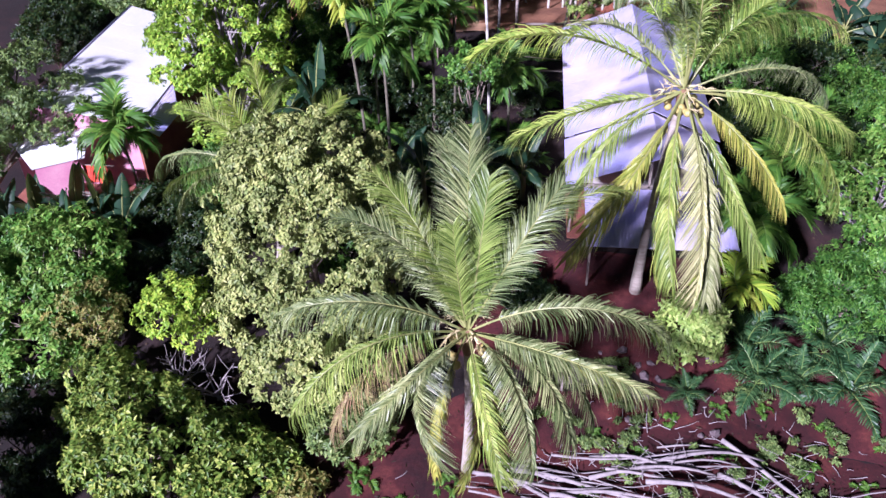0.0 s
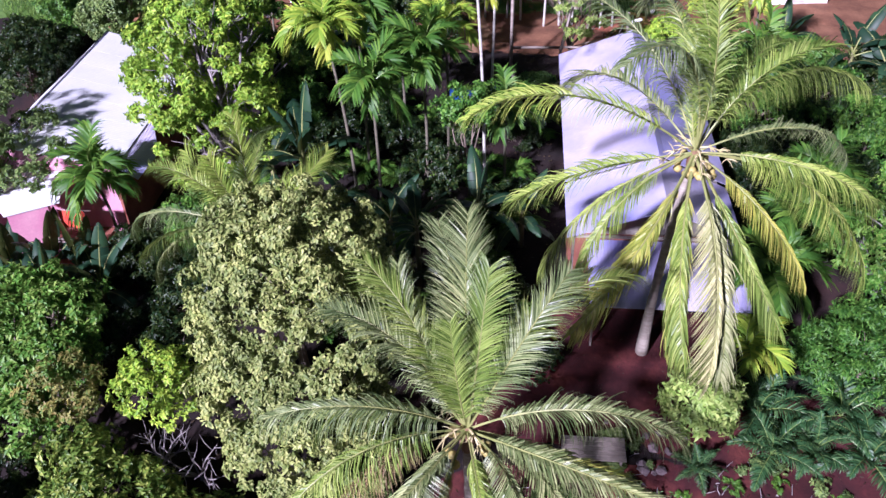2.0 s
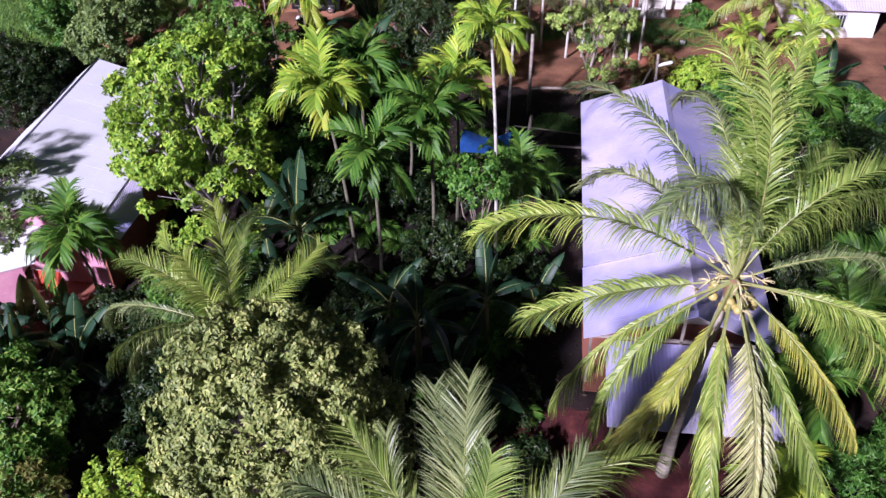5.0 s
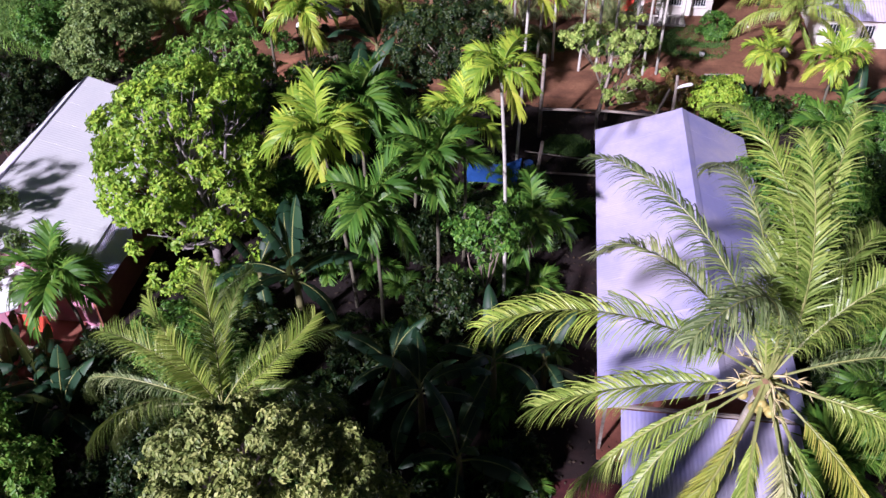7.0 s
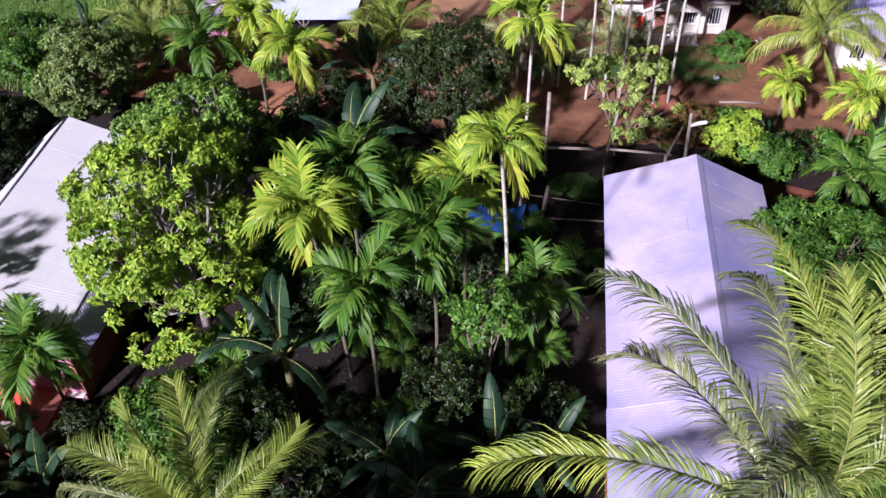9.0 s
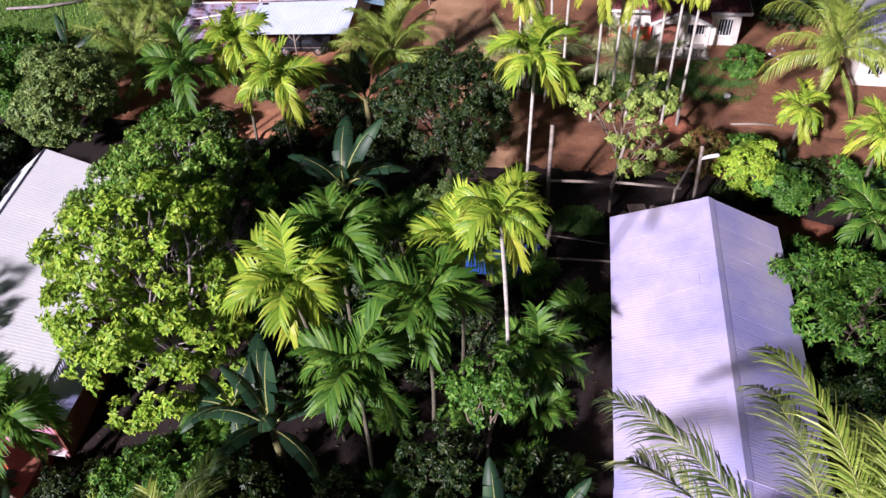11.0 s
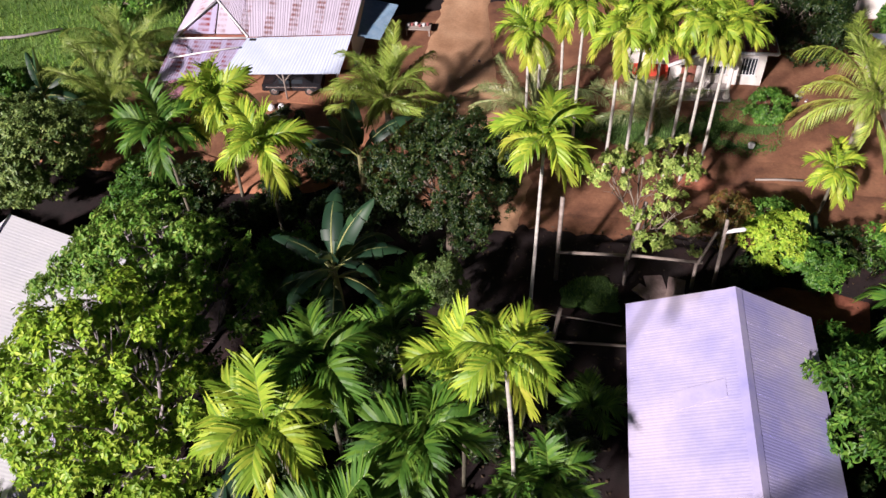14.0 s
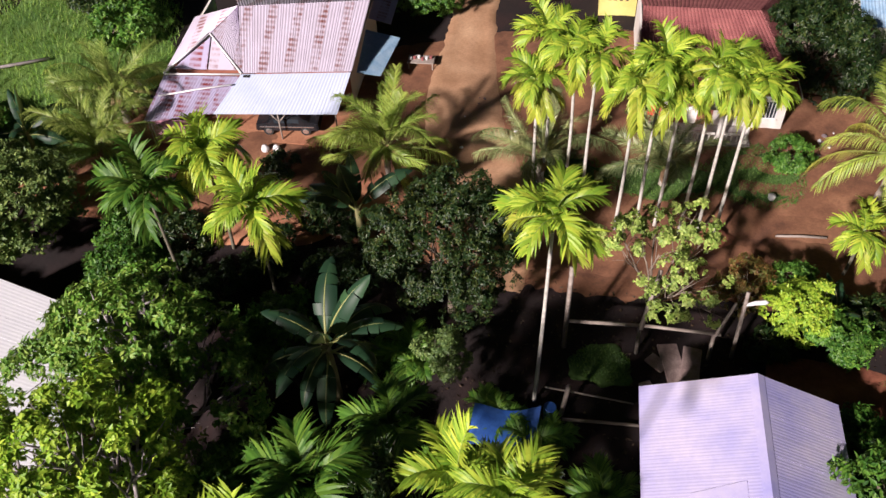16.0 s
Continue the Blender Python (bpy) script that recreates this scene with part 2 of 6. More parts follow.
def striped(name, light, rust, period, share):
    """Zinc with rusted sheets: rust runs in bands down the slope, broken by noise."""
    m, nt, b = node_mat(name, 0.55, 0.3)
    co = nt.nodes.new("ShaderNodeTexCoord")
    sep = nt.nodes.new("ShaderNodeSeparateXYZ")
    nt.links.new(co.outputs["Object"], sep.inputs[0])
    mod = nt.nodes.new("ShaderNodeMath")
    mod.operation = "PINGPONG"
    mod.inputs[1].default_value = period / 2
    nt.links.new(sep.outputs[0], mod.inputs[0])
    band = ramp(nt, mod.outputs[0], [(period * share * 0.55, (1, 1, 1)), (period * share * 0.7, (0, 0, 0))])
    noise_ = ramp(nt, tex(nt, 1.3, 8, 0.7, (1, 0.5, 1)), [(0.42, (0.15, 0.15, 0.15)), (0.62, (1, 1, 1))])
    rung = nt.nodes.new("ShaderNodeMath")
    rung.operation = "PINGPONG"
    rung.inputs[1].default_value = 0.17
    nt.links.new(sep.outputs[1], rung.inputs[0])
    rungs = ramp(nt, rung.outputs[0], [(0.05, (0.25, 0.25, 0.25)), (0.11, (1, 1, 1))])
    fac = mixc(nt, 1.0, mixc(nt, 1.0, band, noise_, "MULTIPLY"), rungs, "MULTIPLY")
    base = ramp(nt, tex(nt, 0.8, 6), [(0.3, light), (0.7, tuple(min(0.9, c * 1.15) for c in light))])
    nt.links.new(mixc(nt, fac, base, rust), b.inputs["Base Color"])
    return m


M["rusty_red"] = striped("red rusted zinc", (0.46, 0.42, 0.60), (0.26, 0.05, 0.05), 1.1, 0.55)
M["rusty"] = striped("rust banded zinc", (0.56, 0.51, 0.62), (0.25, 0.10, 0.09), 1.6, 0.30)


# ---- mesh helpers ----
def mesh_np(name, verts, faces, mats, index=None, smooth=False):
    """A mesh from an array of places and a list or array of faces."""
    me = bpy.data.meshes.new(name)
    me.from_pydata([tuple(v) for v in verts], [], [tuple(f) for f in faces])
    for m in mats if isinstance(mats, (list, tuple)) else [mats]:
        me.materials.append(m)
    if index is not None:
        me.polygons.foreach_set("material_index", np.asarray(index, dtype=np.int32))
    if smooth:
        me.polygons.foreach_set("use_smooth", np.ones(len(me.polygons), dtype=bool))
    me.update()
    return me


def put(name, me, parent=None, m=None, label=""):
    ob = new(name, me)
    ob.parent = parent
    if m is not None:
        ob.matrix_basis = m
    return tagged(ob, label)


def part(name, bm, material, parent, label="", m=None, smooth=False):
    me = bpy.data.meshes.new(name)
    bm.to_mesh(me)
    bm.free()
    me.materials.append(material)
    if smooth:
        me.polygons.foreach_set("use_smooth", np.ones(len(me.polygons), dtype=bool))
    return put(name, me, parent, m, label)


def boxes(*specs, bevel=0.0):
    """A bmesh of boxes, each (x0, y0, z0, x1, y1, z1)."""
    bm = bmesh.new()
    for x0, y0, z0, x1, y1, z1 in specs:
        v = [bm.verts.new(p) for p in ((x0, y0, z0), (x1, y0, z0), (x1, y1, z0), (x0, y1, z0), (x0, y0, z1), (x1, y0, z1), (x1, y1, z1), (x0, y1, z1))]
        for f in ((3, 2, 1, 0), (4, 5, 6, 7), (0, 1, 5, 4), (1, 2, 6, 5), (2, 3, 7, 6), (3, 0, 4, 7)):
            bm.faces.new([v[i] for i in f])
    if bevel:
        bmesh.ops.bevel(bm, geom=list(bm.edges), offset=bevel, segments=1, affect="EDGES")
    return bm


def tube_arrays(points, radii, sides=8, cap=True):
    """Places and faces of a tapered tube along points."""
    pts = [Vector(p) for p in points]
    verts, faces = [], []
    for i, p in enumerate(pts):
        d = (pts[min(i + 1, len(pts) - 1)] - pts[max(i - 1, 0)]).normalized()
        a = d.cross(Vector((0.31, 0.95, 0.05))).normalized()
        b = d.cross(a)
        for k in range(sides):
            t = 2 * math.pi * k / sides
            verts.append(tuple(p + (a * math.cos(t) + b * math.sin(t)) * radii[i]))
    for i in range(len(pts) - 1):
        for k in range(sides):
            k2 = (k + 1) % sides
            faces.append((i * sides + k, i * sides + k2, (i + 1) * sides + k2, (i + 1) * sides + k))
    if cap:
        faces.append(tuple(range(sides - 1, -1, -1)))
        faces.append(tuple((len(pts) - 1) * sides + k for k in range(sides)))
    return verts, faces


def tube(name, points, radii, mat, parent=None, sides=8, label="", m=None):
    v, f = tube_arrays(points, radii, sides)
    return put(name, mesh_np(name, v, f, mat, smooth=True), parent, m, label)


def join(pieces):
    """Joins (places, faces) pairs."""
    verts, faces = [], []
    for v, f in pieces:
        o = len(verts)
        verts += list(v)
        faces += [tuple(i + o for i in q) for q in f]
    return verts, faces


def smooth_step(t):
    t = np.clip(t, 0, 1)
    return t * t * (3 - 2 * t)


def ground_z(x, y):
    """Height of the ground: a level plot that falls away to the left and towards the near side."""
    left = -3.6 * smooth_step((-x - 11) / 11) * (1 - smooth_step((y - 42) / 12))
    near = -1.3 * smooth_step((24 - y) / 10)
    right = -1.9 * smooth_step((x - 10) / 7) * smooth_step((32 - y) / 9)
    return left + near + right + 0.10 * np.sin(x * 0.7 + 1.3) * np.cos(y * 0.6)


def gz(x, y):
    return float(ground_z(np.float64(x), np.float64(y)))


def thing(name, x, y, z=None, label="", category="", group="", kind=""):
    ob = new(name)
    ob.empty_display_size = 0.3
    ob.matrix_basis = Matrix.Translation((x, y, gz(x, y) if z is None else z))
    return tagged(ob, label, category, group, kind)


# ---- ground ----
def axis(lo, hi, step, far):
    out = []
    d, p = step, lo
    while p > -far:
        d *= 1.5
        p -= d
        out.append(p)
    inner = list(np.arange(lo, hi + 1e-6, step))
    right, d, p = [], step, hi
    while p < far:
        d *= 1.5
        p += d
        right.append(p)
    return np.array(out[::-1] + inner + right)


def sheet(name, xs, ys, mat, lift=0.0, rough=0.02):
    X, Y = np.meshgrid(xs, ys)
    Z = ground_z(X, Y) + lift
    rng = np.random.default_rng(3)
    Z += rng.normal(0, rough, Z.shape)
    v = np.stack([X, Y, Z], -1).reshape(-1, 3)
    n = len(xs)
    f = [(j * n + i, j * n + i + 1, (j + 1) * n + i + 1, (j + 1) * n + i) for j in range(len(ys) - 1) for i in range(n - 1)]
    return put(name, mesh_np(name, v, f, mat, smooth=True))


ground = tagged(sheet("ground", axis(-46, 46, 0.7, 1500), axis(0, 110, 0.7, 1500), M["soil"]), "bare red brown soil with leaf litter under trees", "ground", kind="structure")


def strip(name, line, mat, lift, label, category, seed, n=10):
    """A ragged-edged strip along (x, y, half width left, half width right)."""
    rng = np.random.default_rng(seed)
    pts = []
    for (x0, y0, a0, b0), (x1, y1, a1, b1) in zip(line, line[1:]):
        k = max(2, int(math.hypot(x1 - x0, y1 - y0) / 0.5))
        for i in range(k):
            t = i / k
            pts.append([x0 + (x1 - x0) * t, y0 + (y1 - y0) * t, a0 + (a1 - a0) * t, b0 + (b1 - b0) * t])
    pts = np.array(pts)
    d = np.gradient(pts[:, :2], axis=0)
    d /= np.linalg.norm(d, axis=1)[:, None]
    nrm = np.stack([-d[:, 1], d[:, 0]], -1)
    verts, faces = [], []
    for i, (x, y, a, b) in enumerate(pts):
        a += 0.12 * math.sin(i * 0.23) + rng.normal(0, 0.05)
        b += 0.12 * math.cos(i * 0.19) + rng.normal(0, 0.05)
        for k in range(n + 1):
            s = a + (-b - a) * k / n
            px, py = x + nrm[i, 0] * s, y + nrm[i, 1] * s
            edge = 0.0 if k in (0, n) else 1.0
            rut = -0.05 * math.exp(-((abs(s) - 0.8) / 0.25) ** 2)
            verts.append((px, py, gz(px, py) + (lift + rut) * edge + rng.normal(0, 0.008) - 0.06 * (1 - edge)))
    for i in range(len(pts) - 1):
        for k in range(n):
            o = i * (n + 1) + k
            faces.append((o, o + n + 1, o + n + 2, o + 1))
    return tagged(put(name, mesh_np(name, verts, faces, mat, smooth=True)), label, category, kind="structure")


strip("earth_apron", [(-30, 62, 3.5, 4.5), (-20, 63, 4.5, 6.5), (-13, 66, 7.5, 9.5), (-4, 66, 11, 12.6), (4, 66, 12, 13), (12, 66, 12, 13), (22, 65, 12, 13), (48, 64, 12, 12)], M["earth"], 0.09, "trodden red brown earth between the houses", "earth", 15, 24)
strip("road", [(-1.6, 53.0, 1.4, 1.2), (-1.6, 57, 1.6, 2.2), (-2.6, 61, 2.6, 2.4), (-4.8, 66.5, 3.0, 2.6), (-5.3, 71, 2.6, 2.2), (-5.6, 79, 1.8, 1.7), (-5.0, 95, 1.6, 1.6), (-3.5, 130, 1.6, 1.6)],
      M["road"], 0.17, "packed brown earth track with worn wheel ruts", "road", 5)
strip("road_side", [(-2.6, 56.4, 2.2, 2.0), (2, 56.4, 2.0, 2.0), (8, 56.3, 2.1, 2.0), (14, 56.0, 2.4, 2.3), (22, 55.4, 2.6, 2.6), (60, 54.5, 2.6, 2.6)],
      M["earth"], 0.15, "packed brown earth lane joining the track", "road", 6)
strip("clay_bank", [(-31, 58, 1.2, 1.4), (-25.5, 58, 1.8, 2.0), (-19, 56.4, 1.6, 1.8), (-13, 57.0, 1.6, 1.8), (-8, 60, 2.2, 1.8)],
      M["clay"], 0.22, "bare orange clay bank below the corrugated house", "bank", 7)
strip("yard", [(11.5, 62.5, 3.0, 2.6), (22, 62, 3.2, 3.0), (30, 62, 3, 3)], M["earth"], 0.12, "bare reddish yard earth in front of the house", "yard", 8)
strip("earth_patch", [(11.6, 49.4, 0.8, 0.9), (13.2, 49.2, 1.3, 1.8), (15.5, 48.8, 1.7, 2.4), (18, 48.4, 1.4, 2.0)], M["mound"], 0.12, "bare dark red earth beside the zinc house", "earth", 19)
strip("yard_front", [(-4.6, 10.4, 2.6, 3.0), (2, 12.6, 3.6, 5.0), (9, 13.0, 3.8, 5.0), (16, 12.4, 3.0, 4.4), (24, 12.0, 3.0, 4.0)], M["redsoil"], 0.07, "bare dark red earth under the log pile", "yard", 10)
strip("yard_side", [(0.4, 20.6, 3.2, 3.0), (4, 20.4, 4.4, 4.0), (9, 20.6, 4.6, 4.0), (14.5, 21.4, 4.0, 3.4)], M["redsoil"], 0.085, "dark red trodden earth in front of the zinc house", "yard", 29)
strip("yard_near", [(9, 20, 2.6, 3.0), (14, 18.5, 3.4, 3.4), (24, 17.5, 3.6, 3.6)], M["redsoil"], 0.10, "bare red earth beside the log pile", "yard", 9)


def blades(name, spots, per, length, mat, label, seed):
    """Grass as one mesh: tufts of bent blades over ellipses (x, y, rx, ry)."""
    rng = np.random.default_rng(seed)
    V, Fc = [], []
    for x, y, rx, ry in spots:
        n = int(per * rx * ry * math.pi)
        a, r = rng.random(n) * 2 * np.pi, np.sqrt(rng.random(n))
        px, py = x + rx * r * np.cos(a), y + ry * r * np.sin(a)
        pz = ground_z(px, py) + 0.02
        th, ln, lean = rng.random(n) * 2 * np.pi, length * (0.5 + rng.random(n)), 0.3 + 0.7 * rng.random(n)
        w = 0.02 + 0.03 * rng.random(n)
        dx, dy = np.cos(th), np.sin(th)
        base = np.stack([px, py, pz], -1)
        side = np.stack([-dy * w, dx * w, 0 * w], -1)
        tip = base + np.stack([dx * lean * ln, dy * lean * ln, ln * 0.8], -1)
        o = len(V) and sum(len(q) for q in V) or 0
        V.append(np.stack([base - side, base + side, tip], 1).reshape(-1, 3))
        Fc.append(np.arange(n * 3).reshape(-1, 3) + o)
    me = mesh_np(name, np.concatenate(V), np.concatenate(Fc), mat)
    return tagged(put(name, me), label, "grass", kind="stuff")


for gx, gy, rx, ry in ((12.6, 63.2, 2.6, 2.6), (7.2, 62.4, 3.4, 1.7), (1.6, 62.4, 2.6, 1.6), (-35, 70, 9, 14), (3.85, 49.0, 1.6, 1.35), (-38, 95, 16, 14)):
    vs = []
    for j in range(9):
        for i in range(33):
            t, r = 2 * math.pi * i / 33, j / 8
            rr = r * (1 + 0.14 * math.sin(3 * t + gx) + 0.1 * math.sin(7 * t))
            px, py = gx + rx * rr * math.cos(t), gy + ry * rr * math.sin(t)
            vs.append((px, py, gz(px, py) + (0.11 if j < 8 else -0.1)))
    fs = [(j * 33 + i, j * 33 + (i + 1) % 33, (j + 1) * 33 + (i + 1) % 33, (j + 1) * 33 + i) for j in range(8) for i in range(33)]
    tagged(put("turf", mesh_np("turf", vs, fs, M["meadow"] if gx < -30 else M["turf"], smooth=True)), "short green turf beside the lane", "grass", kind="structure")
blades("grass", [(12.6, 63.2, 2.8, 2.8), (7.2, 62.4, 3.6, 1.9), (1.6, 62.4, 2.8, 1.8), (3.85, 49.0, 1.4, 1.1)], 300, 0.2, M["grass"], "short green grass blades on the verge", 11)
blades("meadow_grass", [(-35, 70, 9, 14), (-38, 95, 15, 13)], 45, 0.5, M["meadow_blades"], "rough green meadow grass on the slope", 12)


# ---- trees and palms ----
def frond_mesh(name, mats, length, rise, droop, pairs, leaf, width, hang, seed, start=0.16, fwd=0.55, lift=0.15, flop=0.0, base_r=0.05, jitter=0.1, twist=0.5, bunch=0.12, sparse=0.03, full=False):
    """A feather leaf along +x: an arching stalk and bent leaflets on both sides."""
    rng = np.random.default_rng(seed)
    n = 14
    s = np.linspace(0, 1, n + 1)
    ang = np.radians(rise - droop * s ** 1.6)
    dx, dz = np.cos(ang), np.sin(ang)
    x = np.concatenate([[0], np.cumsum((dx[1:] + dx[:-1]) / 2 * length / n)])
    z = np.concatenate([[0], np.cumsum((dz[1:] + dz[:-1]) / 2 * length / n)])
    yb = flop * s ** 2 * length
    pts = np.stack([x, yb, z], -1)
    v, f = tube_arrays(pts, [base_r * (1 - 0.9 * q) + 0.004 for q in s], 4, False)
    idx = [1] * len(f)
    verts, faces = [tuple(p) for p in v], list(f)
    knots = max(4, pairs // 5)
    sway = rng.normal(0, 1, (2, 4, knots))                 # leaflets hang in loose bunches
    for i in range(pairs):
        q = start + (1 - start) * (i + 0.5) / pairs
        p = np.array([np.interp(q, s, pts[:, k]) for k in range(3)])
        a = np.interp(q, s, ang)
        T, N = np.array([math.cos(a), 0, math.sin(a)]), np.array([-math.sin(a), 0, math.cos(a)])
        u = (q - start) / (1 - start)
        size = leaf * (0.5 + 0.5 * math.sin(math.pi * min(1, u * 1.2 + 0.12))) * (1 - 0.55 * max(0, u - 0.7) / 0.3)
        if full:                                            # long leaflets almost to the tip, a bare stalk below
            size = leaf * (0.5 + 0.5 * float(smooth_step(u / 0.3))) * (1 - 0.5 * max(0, u - 0.82) / 0.18)
        for side in (-1, 1):
            if rng.random() < sparse:
                continue
            sw = [np.interp(i * (knots - 1) / pairs, range(knots), sway[(side + 1) // 2, k]) for k in range(4)]
            r = rng.normal(0, jitter, 3)
            d = T * (fwd + 0.45 * u + bunch * sw[0]) + np.array([0, side * 0.85, 0]) + N * (lift + bunch * 0.7 * sw[1]) + r
            d /= np.linalg.norm(d)
            w = width * (0.8 + 0.4 * rng.random())
            wv = T - d * (T @ d)
            wv /= np.linalg.norm(wv) + 1e-9
            tw = rng.normal(0, twist)
            wv = wv * math.cos(tw) + np.cross(d, wv) * math.sin(tw)
            ln = size * (0.85 + 0.3 * rng.random()) * (1 + 0.5 * bunch * sw[2])
            g = np.array([0, 0, -1.0])
            hg = hang * max(0.25, 1 + 1.6 * bunch * sw[3] + 0.25 * rng.normal())
            row, q0 = [p], p
            for share, pull in ((0.15, 0.0), (0.23, 0.5), (0.30, 1.3), (0.32, 2.4)):
                dd = d * (1 - 0.2 * min(1, hg * pull / 3)) + g * hg * pull
                q0 = q0 + dd / np.linalg.norm(dd) * ln * share
                row.append(q0)
            o = len(verts)
            for q1, k in zip(row[:4], (0.3, 0.5, 0.5, 0.36)):
                verts += [tuple(q1 - wv * w * k), tuple(q1 + wv * w * k)]
            verts.append(tuple(row[4]))
            faces += [(o, o + 1, o + 3, o + 2), (o + 2, o + 3, o + 5, o + 4), (o + 4, o + 5, o + 7, o + 6), (o + 6, o + 7, o + 8)]
            idx += [0, 0, 0, 0]
    return mesh_np(name, verts, faces, mats, idx)


def trunk_line(x, y, height, seed, bend=0.3):
    rng = np.random.default_rng(seed)
    a, b = rng.normal(0, bend, 2)
    return [(x * t * t + a * math.sin(math.pi * t) * 0.5, y * t * t + b * math.sin(math.pi * t) * 0.5, height * t) for t in np.linspace(-0.02, 1, 16)]


def arch_end(rise, droop, length):
    """Reach and height of the tip of a frond_mesh stalk."""
    s = np.linspace(0, 1, 15)
    ang = np.radians(rise - droop * s ** 1.6)
    return float(np.mean((np.cos(ang[1:]) + np.cos(ang[:-1])) / 2) * length), float(np.mean((np.sin(ang[1:]) + np.sin(ang[:-1])) / 2) * length)


def arch_droop(rise, slope):
    """Droop that brings the tip of a stalk of this rise down to this chord slope."""
    lo, hi = 0.0, 220.0
    for _ in range(30):
        mid = (lo + hi) / 2
        ex, ez = arch_end(rise, mid, 1.0)
        lo, hi = (mid, hi) if math.degrees(math.atan2(ez, ex)) > slope else (lo, mid)
    return lo


COCO, COCO_TIP = {}, {}
COCO_TONE = {"deep": "coco_deep", "green": "coco", "grey": "coco_grey", "young": "coco_young", "old": "coco_old", "pale": "coco_pale", "dry": "coco_dry"}
COCO_ARC = ((86, 16, 5.2), (78, 54, 6.4), (66, 76, 6.9), (52, 88, 7.0), (37, 88, 6.8), (18, 78, 6.6), (-12, 56, 6.0), (-44, 32, 5.4))


def coco_frond(k, v, tone):
    """Frond mesh of slope k and variant v; made once for each tone."""
    if (k, v, tone) not in COCO:
        rise, droop, ln = COCO_ARC[k]
        flop = 0.10 if v else -0.09
        far = tone == "young"
        COCO[k, v, tone] = frond_mesh("frond", [M[COCO_TONE[tone]], M["rachis"]], ln, rise + 5 * v, droop + 7 * v, 84 if far else 150, 1.25 if k < 2 else 1.6 if k < 6 else 1.2, 0.048 if far else 0.030, 0.2 if k < 2 else 0.45 if k < 3 else 1.3 if k < 4 else 1.9, 40 + k * 2 + v, start=0.12 if far or k < 3 else 0.18 if k < 5 else 0.24,
                                      flop=flop, lift=0.2 if k < 2 else 0.36, fwd=0.95 if k < 6 else 1.3, jitter=0.05, base_r=0.046, twist=0.42, bunch=0.1, sparse=0.03, full=True)
        rx, rz = arch_end(rise + 5 * v, droop + 7 * v, ln)
        COCO_TIP[k, v] = (math.degrees(math.atan2(flop * ln, rx)), math.degrees(math.atan2(rz, math.hypot(rx, flop * ln))), math.hypot(rx, flop * ln, rz))
    return COCO[k, v, tone]


NUT = mesh_np("coconut", *tube_arrays([(0, 0, -0.15), (0, 0, -0.12), (0, 0, 0), (0, 0, 0.1), (0, 0, 0.15)], [0.04, 0.13, 0.18, 0.13, 0.03], 8), M["nut"], smooth=True)


